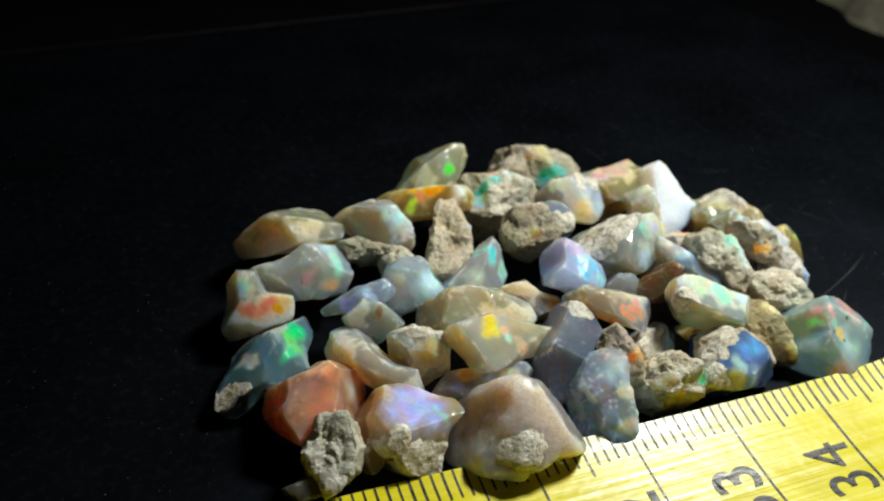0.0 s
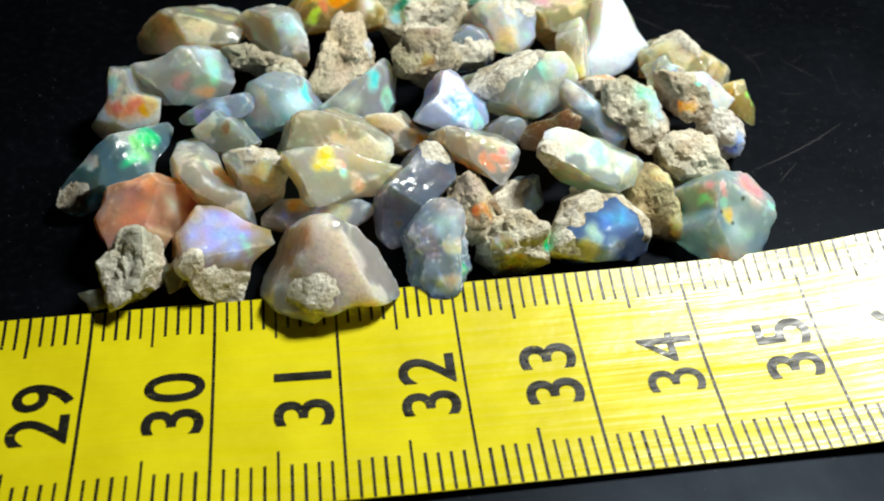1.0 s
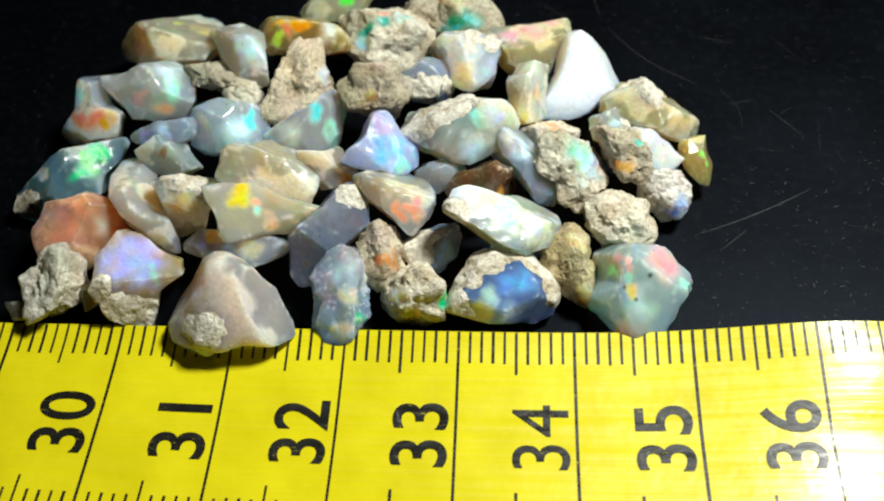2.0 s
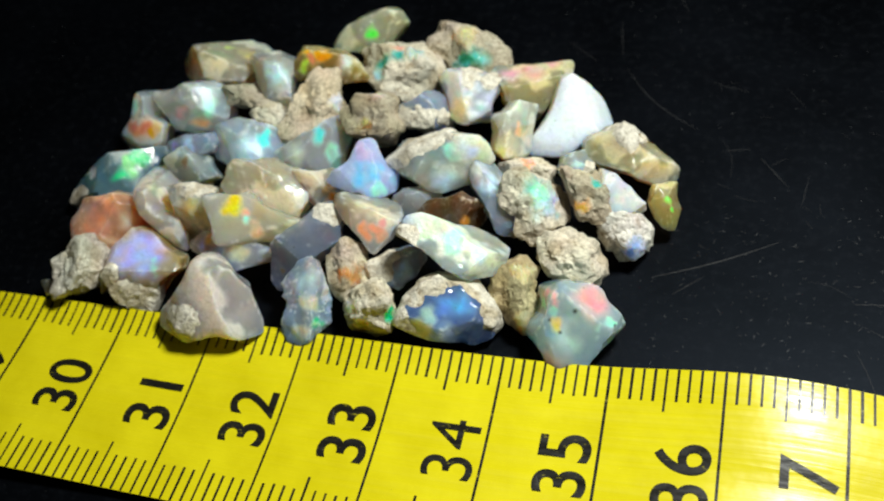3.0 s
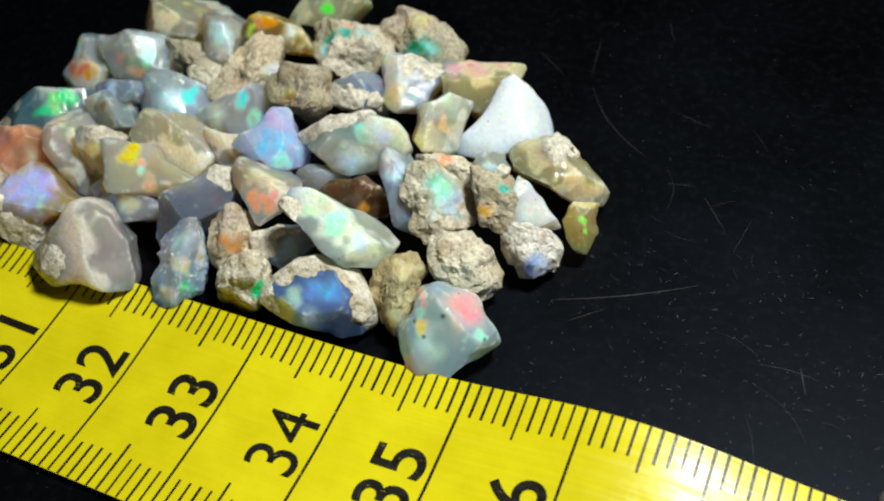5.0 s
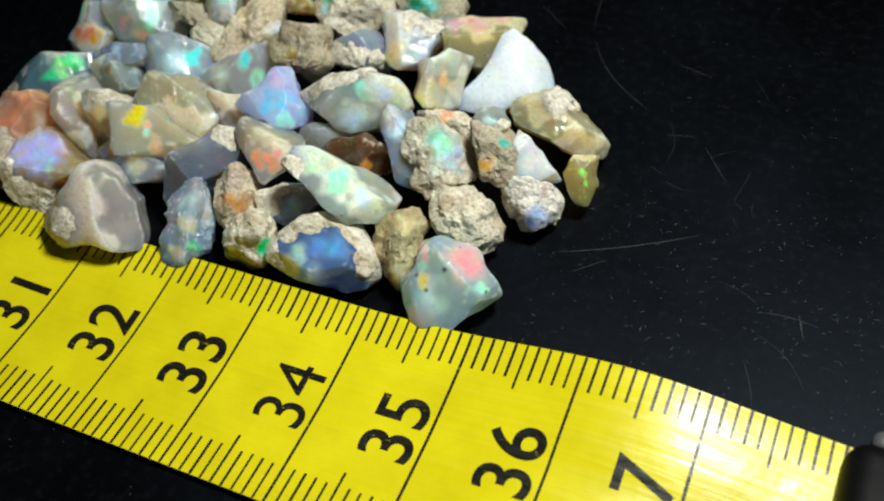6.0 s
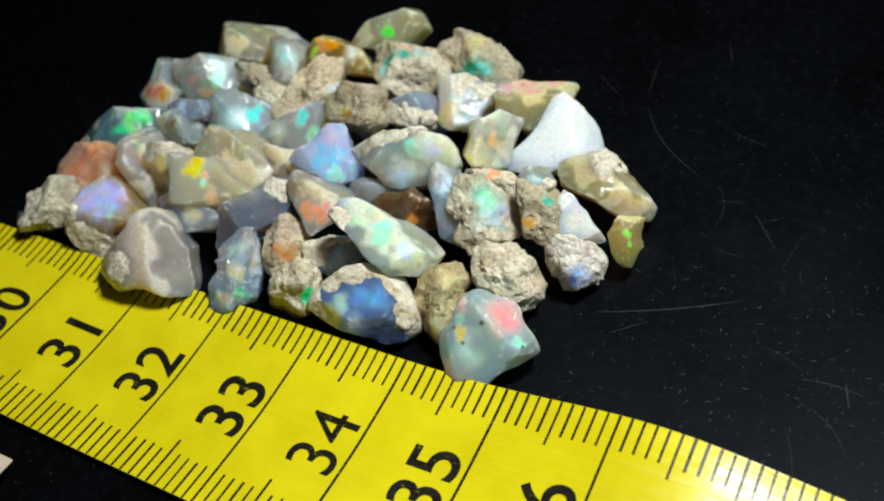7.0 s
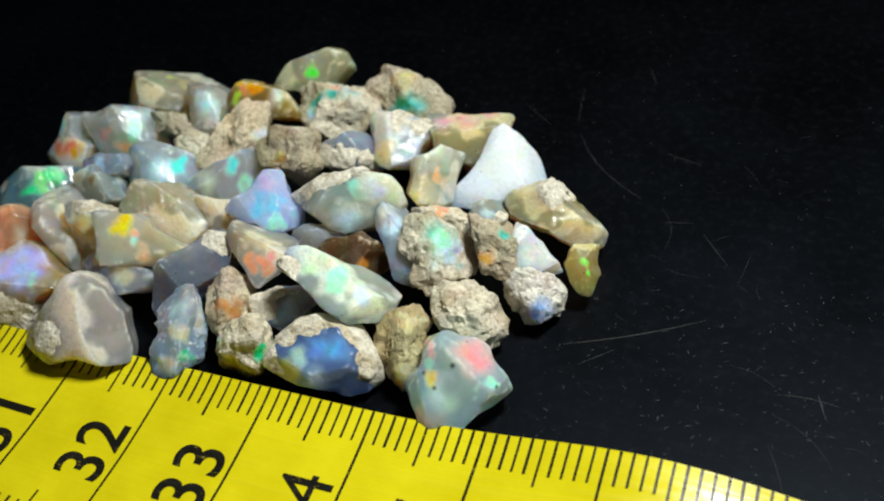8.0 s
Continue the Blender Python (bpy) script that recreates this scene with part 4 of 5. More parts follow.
stone("smooth amber and white opal block", "gem", "ivory", (0.59, 2.58, 0.73), (0.27, 0.33, 0.47, 0.4, 0.32, 0.3, 0.33, 0.37, 0.41, 0.32, 0.27, 0.26, 0.3, 0.35, 0.33, 0.34, 0.37, 0.34, 0.37, 0.43, 0.37, 0.29, 0.26, 0.25),
      (0.15, 0.15, 0.17, 0.17, 0.2, 0.27, 0.37, 0.35, 0.38, 0.33, 0.21, 0.17, 0.16, 0.15, 0.14, 0.16, 0.2, 0.32, 0.35, 0.34, 0.38, 0.32, 0.2, 0.16), 4, 0.1,
      [], [(-0.2, -0.28, 0.24, "apricot"), (0.05, 0.2, 0.2, "palegreen"), (0.08, -0.05, 0.07, "peach")], late=(0.48, 0.44, 0.35, 0.31, 0.31, 0.24, 0.22, 0.22, 0.26, 0.28, 0.24, 0.23, 0.26, 0.33, 0.46, 0.44, 0.44, 0.39, 0.4, 0.38, 0.34, 0.36, 0.4, 0.41), planes=[(0.1, 0.0, 0.3), (-0.8, 0.2, 0.33)])
stone("large glossy white opal shard", "gem", "white", (1.15, 3.04, 0.5), (0.47, 0.442, 0.442, 0.47, 0.518, 0.595, 0.509, 0.374, 0.307, 0.278, 0.278, 0.298, 0.384, 0.586, 0.749, 0.624, 0.461, 0.365, 0.307, 0.278, 0.288, 0.374, 0.509, 0.499),
      (0.403, 0.307, 0.269, 0.269, 0.298, 0.346, 0.451, 0.586, 0.634, 0.451, 0.365, 0.298, 0.278, 0.288, 0.317, 0.384, 0.518, 0.461, 0.413, 0.403, 0.384, 0.422, 0.499, 0.49), 4, 0.1,
      [], [], late=(0.49, 0.442, 0.413, 0.442, 0.442, 0.499, 0.451, 0.374, 0.326, 0.298, 0.317, 0.374, 0.595, 0.893, 0.749, 0.547, 0.422, 0.394, 0.403, 0.47, 0.47, 0.528, 0.614, 0.528), planes=[(-0.15, 0.1, 0.22)])
stone("olive stone with pink sheen on its top", "gem", "olivebeige", (0.64, 3.44, 0.58), (0.46, 0.56, 0.57, 0.44, 0.39, 0.36, 0.37, 0.43, 0.49, 0.58, 0.5, 0.41, 0.37, 0.39, 0.36, 0.3, 0.28, 0.32, 0.36, 0.3, 0.26, 0.26, 0.28, 0.33),
      (0.35, 0.38, 0.44, 0.42, 0.43, 0.32, 0.27, 0.25, 0.26, 0.28, 0.33, 0.46, 0.41, 0.37, 0.37, 0.34, 0.35, 0.41, 0.45, 0.51, 0.66, 0.56, 0.42, 0.36), 6, 0.4,
      [], [(0.0, 0.22, 0.15, "rose"), (-0.19, 0.2, 0.13, "rose"), (0.28, 0.22, 0.1, "rose")], planes=[(0.0, 1.2, 0.22), (0.0, -0.3, 0.3)])
stone("rough grey stone with emerald flash", "rock", "greybeige", (-0.19, 3.87, 0.72), (0.39, 0.32, 0.28, 0.27, 0.29, 0.31, 0.35, 0.46, 0.49, 0.44, 0.48, 0.47, 0.43, 0.36, 0.35, 0.32, 0.28, 0.27, 0.3, 0.36, 0.51, 0.57, 0.51, 0.51),
      (0.6, 0.52, 0.52, 0.42, 0.38, 0.3, 0.27, 0.26, 0.29, 0.36, 0.48, 0.62, 0.66, 0.56, 0.5, 0.37, 0.33, 0.32, 0.28, 0.27, 0.3, 0.37, 0.54, 0.56), 6, 0.5,
      [], [(0.02, -0.16, 0.14, "teal"), (-0.1, -0.14, 0.08, "teal"), (-0.01, 0.18, 0.12, "olive")])
stone("grey white opal block with chalky top", "gem", "greymilk", (-0.02, 3.15, 0.62), (0.38, 0.48, 0.39, 0.33, 0.32, 0.32, 0.36, 0.43, 0.42, 0.44, 0.33, 0.28, 0.26, 0.28, 0.34, 0.36, 0.44, 0.56, 0.56, 0.57, 0.37, 0.29, 0.27, 0.3),
      (0.38, 0.36, 0.38, 0.41, 0.36, 0.35, 0.35, 0.31, 0.32, 0.38, 0.4, 0.44, 0.49, 0.43, 0.41, 0.31, 0.27, 0.27, 0.24, 0.23, 0.26, 0.33, 0.34, 0.35), 5, 0.3,
      [(0.07, 0.23, 0.11), (0.23, 0.09, 0.1)], [(-0.2, -0.15, 0.14, "apricot"), (0.1, -0.2, 0.2, "bluegrey"), (-0.06, 0.03, 0.06, "palegreen")], planes=[(0.2, 0.1, 0.28), (-0.8, 0.1, 0.3)])
stone("cream rock with teal band and red spot", "rock", "cream", (-0.87, 3.54, 0.58), (0.42, 0.47, 0.51, 0.48, 0.49, 0.42, 0.4, 0.43, 0.47, 0.55, 0.55, 0.51, 0.43, 0.39, 0.36, 0.33, 0.35, 0.38, 0.34, 0.33, 0.35, 0.36, 0.42, 0.44),
      (0.62, 0.57, 0.51, 0.43, 0.39, 0.37, 0.32, 0.32, 0.35, 0.43, 0.54, 0.69, 0.57, 0.44, 0.38, 0.39, 0.46, 0.56, 0.52, 0.56, 0.6, 0.53, 0.52, 0.54), 5, 0.6,
      [], [(-0.25, 0.15, 0.09, "teal"), (-0.05, 0.17, 0.07, "teal"), (0.15, 0.18, 0.07, "seagrey"), (-0.04, 0.3, 0.07, "coral"), (-0.33, 0.02, 0.07, "sea")])
stone("clear green opal crystal", "gem", "palegreengrey", (-1.45, 4.06, 0.77), (0.49, 0.45, 0.43, 0.36, 0.35, 0.3, 0.25, 0.23, 0.22, 0.22, 0.24, 0.31, 0.51, 0.53, 0.53, 0.38, 0.32, 0.29, 0.27, 0.28, 0.33, 0.32, 0.32, 0.37),
      (0.35, 0.41, 0.48, 0.52, 0.43, 0.34, 0.29, 0.25, 0.25, 0.28, 0.32, 0.38, 0.53, 0.57, 0.51, 0.36, 0.3, 0.28, 0.24, 0.23, 0.25, 0.3, 0.38, 0.34), 5, 0.2,
      [], [(0, -0.04, 0.08, "green")])
stone("honey opal with bright orange flash", "gem", "honey", (-1.8, 3.38, 0.77), (0.35, 0.3, 0.29, 0.29, 0.25, 0.24, 0.27, 0.32, 0.38, 0.52, 0.47, 0.44, 0.4, 0.4, 0.43, 0.3, 0.22, 0.2, 0.19, 0.34, 0.55, 0.58, 0.56, 0.44),
      (0.56, 0.61, 0.55, 0.36, 0.28, 0.22, 0.2, 0.2, 0.21, 0.25, 0.33, 0.46, 0.63, 0.6, 0.46, 0.36, 0.23, 0.19, 0.17, 0.17, 0.18, 0.2, 0.24, 0.38), 4, 0.2,
      [], [(-0.22, 0.21, 0.05, "orange"), (0, 0.07, 0.07, "orange"), (-0.16, 0.07, 0.06, "coral"), (-0.27, 0.01, 0.05, "yellowgreen"), (0.21, -0.12, 0.11, "milk")])
stone("tall rough beige wedge of rock", "rock", "beigewhite", (-1.71, 2.74, 0.7), (0.29, 0.31, 0.39, 0.51, 0.62, 0.5, 0.46, 0.32, 0.26, 0.24, 0.24, 0.26, 0.33, 0.53, 0.56, 0.53, 0.38, 0.32, 0.31, 0.27, 0.27, 0.31, 0.36, 0.32),
      (0.21, 0.22, 0.24, 0.31, 0.42, 0.54, 0.49, 0.45, 0.36, 0.24, 0.2, 0.18, 0.18, 0.2, 0.24, 0.34, 0.52, 0.47, 0.48, 0.44, 0.42, 0.44, 0.29, 0.23), 5, 0.6,
      [], [(0.26, -0.03, 0.1, "lilacgrey")], planes=[(-0.35, 0.3, 0.2), (0.9, 0.0, 0.22)])
stone("rough grey brown stone", "rock", "greybrown", (-0.91, 2.45, 0.82), (0.26, 0.29, 0.36, 0.42, 0.45, 0.48, 0.43, 0.41, 0.36, 0.37, 0.42, 0.39, 0.35, 0.32, 0.26, 0.24, 0.23, 0.22, 0.25, 0.32, 0.31, 0.28, 0.3, 0.28),
      (0.3, 0.3, 0.3, 0.3, 0.3, 0.3, 0.3, 0.3, 0.3, 0.3, 0.3, 0.3, 0.3, 0.3, 0.3, 0.3, 0.3, 0.3, 0.3, 0.3, 0.3, 0.3, 0.3, 0.3), 5, 0.7,
      [], [(-0.11, -0.04, 0.09, "amberbeige"), (0.07, 0.3, 0.11, "rosegrey")])
stone("blue tipped stone with rough beige base", "gem", "steel", (-0.45, 2.83, 0.62), (0.29, 0.27, 0.3, 0.3, 0.3, 0.31, 0.24, 0.21, 0.2, 0.24, 0.33, 0.37, 0.34, 0.39, 0.36, 0.25, 0.2, 0.19, 0.2, 0.24, 0.32, 0.33, 0.36, 0.35),
      (0.26, 0.26, 0.26, 0.26, 0.26, 0.26, 0.26, 0.26, 0.26, 0.26, 0.26, 0.26, 0.26, 0.26, 0.26, 0.26, 0.26, 0.26, 0.26, 0.26, 0.26, 0.26, 0.26, 0.26), 4, 0.4,
      [(-0.24, -0.01, 0.13), (-0.03, -0.09, 0.11), (0.19, -0.12, 0.09)], [])
stone("long grey stone with yellow green flash", "gem", "greybeige", (-3.2, 3.52, 0.59), (0.67, 0.67, 0.53, 0.45, 0.37, 0.34, 0.33, 0.32, 0.35, 0.45, 0.6, 0.79, 0.75, 0.44, 0.31, 0.29, 0.29, 0.26, 0.27, 0.3, 0.38, 0.37, 0.42, 0.56),
      (0.71, 0.52, 0.37, 0.32, 0.31, 0.3, 0.28, 0.3, 0.3, 0.31, 0.36, 0.45, 0.58, 0.76, 0.7, 0.41, 0.3, 0.27, 0.27, 0.3, 0.36, 0.48, 0.58, 0.75), 5, 0.3,
      [], [(0.27, 0.12, 0.11, "yellow"), (0.12, 0.23, 0.08, "yellowgreen"), (-0.47, 0.16, 0.1, "palegreengrey"), (0.42, 0.12, 0.07, "yellow")])
stone("pale clear opal shard", "gem", "palegrey", (-2.38, 3.21, 0.74), (0.22, 0.24, 0.32, 0.51, 0.49, 0.37, 0.31, 0.33, 0.39, 0.42, 0.32, 0.28, 0.27, 0.25, 0.26, 0.29, 0.36, 0.37, 0.43, 0.48, 0.3, 0.24, 0.21, 0.22),
      (0.44, 0.34, 0.3, 0.3, 0.29, 0.32, 0.36, 0.31, 0.29, 0.3, 0.35, 0.47, 0.58, 0.43, 0.34, 0.28, 0.25, 0.26, 0.31, 0.41, 0.4, 0.45, 0.53, 0.48), 5, 0.2,
      [], [(0.04, -0.06, 0.15, "sea")])
stone("rounded grey beige stone", "rock", "greybeige", (-2.57, 2.87, 0.65), (0.3, 0.25, 0.23, 0.25, 0.29, 0.4, 0.36, 0.35, 0.39, 0.5, 0.42, 0.33, 0.31, 0.19, 0.15, 0.13, 0.13, 0.14, 0.14, 0.15, 0.18, 0.29, 0.45, 0.37),
      (0.4, 0.27, 0.15, 0.12, 0.1, 0.09, 0.1, 0.11, 0.14, 0.19, 0.22, 0.3, 0.38, 0.29, 0.25, 0.24, 0.28, 0.26, 0.25, 0.27, 0.34, 0.37, 0.4, 0.5), 4, 0.5,
      [], [])
stone("small rough cream stone", "rock", "cream", (-2.33, 2.67, 0.53), (0.21, 0.19, 0.19, 0.22, 0.24, 0.18, 0.15, 0.14, 0.16, 0.21, 0.22, 0.18, 0.17, 0.19, 0.25, 0.29, 0.22, 0.2, 0.21, 0.26, 0.3, 0.22, 0.19, 0.19),
      (0.19, 0.19, 0.19, 0.19, 0.19, 0.19, 0.19, 0.19, 0.19, 0.19, 0.19, 0.19, 0.19, 0.19, 0.19, 0.19, 0.19, 0.19, 0.19, 0.19, 0.19, 0.19, 0.19, 0.19), 4, 0.5,
      [], [])
stone("pale blue opal with soft mint and coral flash", "gem", "palegreymint", (-3.31, 2.78, 0.53), (0.4, 0.44, 0.42, 0.4, 0.42, 0.34, 0.3, 0.29, 0.34, 0.48, 0.63, 0.47, 0.39, 0.34, 0.36, 0.42, 0.43, 0.35, 0.32, 0.35, 0.43, 0.43, 0.44, 0.44),
      (0.62, 0.61, 0.5, 0.49, 0.4, 0.37, 0.34, 0.28, 0.25, 0.26, 0.29, 0.41, 0.77, 0.75, 0.6, 0.43, 0.36, 0.28, 0.25, 0.25, 0.26, 0.32, 0.41, 0.64), 4, 0.2,
      [], [(0.19, -0.07, 0.1, "mint"), (0.03, -0.22, 0.09, "peach"), (-0.13, -0.03, 0.08, "rose"), (0.19, 0.13, 0.13, "sky")])
stone("blue and white opal", "gem", "sky", (-2.38, 2.14, 0.59), (0.41, 0.43, 0.37, 0.31, 0.3, 0.3, 0.33, 0.34, 0.36, 0.42, 0.45, 0.44, 0.46, 0.37, 0.33, 0.28, 0.23, 0.2, 0.21, 0.23, 0.3, 0.37, 0.41, 0.44),
      (0.42, 0.34, 0.3, 0.3, 0.35, 0.38, 0.43, 0.4, 0.4, 0.35, 0.29, 0.28, 0.32, 0.32, 0.32, 0.36, 0.47, 0.44, 0.43, 0.46, 0.42, 0.38, 0.41, 0.4), 5, 0.3,
      [], [(0.06, -0.05, 0.16, "sky"), (0.2, 0.0, 0.09, "aqua"), (-0.3, 0.05, 0.16, "palelilac")])
stone("pointed opal with bright coral flash", "gem", "palegrey", (-3.91, 2.5, 0.46), (0.26, 0.22, 0.24, 0.32, 0.49, 0.47, 0.46, 0.3, 0.23, 0.2, 0.19, 0.22, 0.3, 0.49, 0.43, 0.34, 0.31, 0.28, 0.28, 0.31, 0.36, 0.32, 0.3, 0.32),
      (0.49, 0.54, 0.33, 0.23, 0.23, 0.28, 0.37, 0.38, 0.42, 0.39, 0.4, 0.34, 0.32, 0.35, 0.39, 0.4, 0.44, 0.36, 0.31, 0.3, 0.32, 0.33, 0.37, 0.46), 5, 0.2,
      [], [(0.01, -0.1, 0.13, "coral"), (-0.09, -0.05, 0.08, "coral"), (0.16, -0.08, 0.06, "peach"), (-0.1, 0.21, 0.08, "sea"), (0.08, -0.16, 0.05, "orange")])
stone("blue opal with bright green flash and rough edge", "gem", "bluedeep", (-3.94, 1.72, 0.35), (0.49, 0.69, 0.67, 0.48, 0.36, 0.31, 0.27, 0.25, 0.26, 0.27, 0.3, 0.39, 0.58, 0.7, 0.69, 0.43, 0.33, 0.29, 0.29, 0.32, 0.39, 0.35, 0.32, 0.34),
      (0.48, 0.57, 0.52, 0.49, 0.52, 0.38, 0.32, 0.29, 0.29, 0.31, 0.37, 0.44, 0.4, 0.4, 0.48, 0.56, 0.58, 0.55, 0.27, 0.21, 0.21, 0.22, 0.26, 0.37), 5, 0.3,
      [(-0.5, -0.12, 0.12)], [(0.24, 0.1, 0.1, "green"), (0.36, 0.17, 0.07, "emerald"), (0.08, 0.0, 0.08, "emerald"), (-0.25, 0.12, 0.06, "milk")])
stone("rounded orange pink opal", "gem", "salmon", (-3.65, 0.98, 0.4), (0.52, 0.5, 0.41, 0.39, 0.38, 0.32, 0.31, 0.34, 0.39, 0.35, 0.36, 0.41, 0.41, 0.41, 0.48, 0.53, 0.48, 0.49, 0.4, 0.34, 0.33, 0.35, 0.42, 0.48),
      (0.54, 0.49, 0.46, 0.48, 0.43, 0.45, 0.42, 0.37, 0.36, 0.41, 0.48, 0.63, 0.62, 0.55, 0.47, 0.41, 0.35, 0.33, 0.34, 0.32, 0.34, 0.41, 0.44, 0.46), 5, 0.3,
      [], [(-0.16, -0.02, 0.2, "coral"), (0.15, 0.2, 0.12, "coral"), (0.25, -0.05, 0.12, "greybeige"), (-0.01, -0.24, 0.1, "peach")])
stone("rough grey white stone", "rock", "greywhite", (-3.67, 0.29, 0.45), (0.29, 0.32, 0.31, 0.32, 0.38, 0.34, 0.28, 0.25, 0.23, 0.24, 0.27, 0.34, 0.32, 0.33, 0.4, 0.41, 0.33, 0.3, 0.3, 0.29, 0.32, 0.39, 0.34, 0.29),
      (0.23, 0.26, 0.26, 0.26, 0.3, 0.38, 0.35, 0.32, 0.33, 0.28, 0.26, 0.28, 0.29, 0.25, 0.26, 0.31, 0.3, 0.3, 0.33, 0.29, 0.25, 0.24, 0.25, 0.22), 5, 0.6,
      [], [])
stone("lilac opal with tan crust", "gem", "amberbeige", (-2.98, 0.44, 0.4), (0.47, 0.37, 0.34, 0.36, 0.39, 0.41, 0.44, 0.38, 0.36, 0.37, 0.33, 0.33, 0.38, 0.37, 0.37, 0.42, 0.43, 0.5, 0.53, 0.37, 0.31, 0.29, 0.33, 0.46),
      (0.47, 0.6, 0.53, 0.46, 0.42, 0.44, 0.51, 0.47, 0.45, 0.43, 0.43, 0.46, 0.49, 0.61, 0.61, 0.49, 0.4, 0.37, 0.36, 0.4, 0.5, 0.5, 0.41, 0.4), 6, 0.4,
      [(-0.01, -0.36, 0.16), (-0.2, -0.26, 0.14), (-0.3, 0.0, 0.09)], [(0.05, 0.12, 0.3, "lilac"), (0.05, 0.12, 0.2, "lilac"), (0.2, -0.06, 0.05, "mint")], planes=[(0.15, 0.7, 0.27), (-0.1, -0.5, 0.33)])
stone("dark smoky translucent stone", "gem", "amberbeige", (-3.35, 0.31, 0.31), (0.11, 0.13, 0.16, 0.14, 0.1, 0.09, 0.09, 0.1, 0.12, 0.19, 0.16, 0.12, 0.11, 0.11, 0.12, 0.16, 0.26, 0.26, 0.28, 0.35, 0.3, 0.17, 0.13, 0.11),
      (0.15, 0.15, 0.15, 0.15, 0.15, 0.15, 0.15, 0.15, 0.15, 0.15, 0.15, 0.15, 0.15, 0.15, 0.15, 0.15, 0.15, 0.15, 0.15, 0.15, 0.15, 0.15, 0.15, 0.15), 4, 0.3,
      [], [])
stone("long pinkish white rough stone", "gem", "pinkwhite", (-3.03, 1.19, 0.52), (0.16, 0.17, 0.19, 0.27, 0.59, 0.6, 0.6, 0.46, 0.42, 0.35, 0.32, 0.26, 0.23, 0.22, 0.24, 0.27, 0.33, 0.53, 0.72, 0.69, 0.44, 0.27, 0.21, 0.18),
      (0.53, 0.21, 0.17, 0.15, 0.14, 0.15, 0.17, 0.22, 0.33, 0.64, 0.71, 0.61, 0.48, 0.32, 0.22, 0.18, 0.17, 0.17, 0.18, 0.2, 0.26, 0.48, 0.62, 0.77), 5, 0.5,
      [], [(0.19, 0.34, 0.06, "pink")])
stone("angular cream and amber opal", "gem", "ivorybeige", (-2.59, 1.19, 0.56), (0.35, 0.38, 0.37, 0.3, 0.27, 0.29, 0.35, 0.4, 0.48, 0.38, 0.28, 0.24, 0.24, 0.24, 0.25, 0.29, 0.34, 0.3, 0.28, 0.29, 0.24, 0.21, 0.22, 0.26),
      (0.39, 0.44, 0.37, 0.3, 0.24, 0.23, 0.24, 0.27, 0.26, 0.29, 0.35, 0.32, 0.3, 0.3, 0.31, 0.36, 0.39, 0.35, 0.36, 0.38, 0.34, 0.34, 0.37, 0.36), 6, 0.4,
      [(-0.07, 0.22, 0.11), (0.13, 0.11, 0.1)], [(-0.06, -0.01, 0.11, "amberbeige")])
# no hollow here: the smoke spot paints the dark inside of a pit
stone("grey blue opal with a pit's shade painted on", "gem", "seagrey", (-2.9, 1.74, 0.6), (0.22, 0.23, 0.22, 0.18, 0.17, 0.19, 0.24, 0.25, 0.24, 0.27, 0.33, 0.29, 0.26, 0.26, 0.22, 0.19, 0.2, 0.24, 0.23, 0.24, 0.29, 0.41, 0.34, 0.25),
      (0.34, 0.29, 0.26, 0.27, 0.25, 0.22, 0.23, 0.28, 0.28, 0.29, 0.35, 0.35, 0.26, 0.23, 0.24, 0.28, 0.26, 0.23, 0.24, 0.28, 0.25, 0.22, 0.23, 0.27), 4, 0.3,
      [], [(-0.02, 0.05, 0.055, "smoke")])
stone("blue lilac opal sliver", "gem", "steel", (-2.96, 1.96, 0.72), (0.38, 0.37, 0.2, 0.14, 0.12, 0.12, 0.13, 0.13, 0.14, 0.16, 0.23, 0.36, 0.33, 0.34, 0.24, 0.21, 0.2, 0.22, 0.18, 0.17, 0.17, 0.21, 0.29, 0.32),
      (0.29, 0.41, 0.37, 0.34, 0.21, 0.16, 0.15, 0.15, 0.16, 0.16, 0.18, 0.24, 0.42, 0.42, 0.39, 0.2, 0.13, 0.11, 0.1, 0.1, 0.11, 0.13, 0.17, 0.2), 4, 0.2,
      [], [(-0.19, 0.01, 0.08, "violet"), (-0.02, -0.03, 0.09, "steel")])
stone("rounded smooth beige stone", "gem", "beigewhite", (-1.9, 1.52, 0.6), (0.43, 0.42, 0.35, 0.33, 0.35, 0.32, 0.31, 0.34, 0.43, 0.5, 0.61, 0.49, 0.42, 0.41, 0.35, 0.32, 0.34, 0.41, 0.42, 0.44, 0.51, 0.49, 0.5, 0.5),
      (0.67, 0.59, 0.45, 0.37, 0.31, 0.29, 0.31, 0.33, 0.34, 0.39, 0.51, 0.56, 0.72, 0.64, 0.56, 0.35, 0.26, 0.23, 0.22, 0.22, 0.23, 0.28, 0.41, 0.69), 3, 0.9,
      [], [])
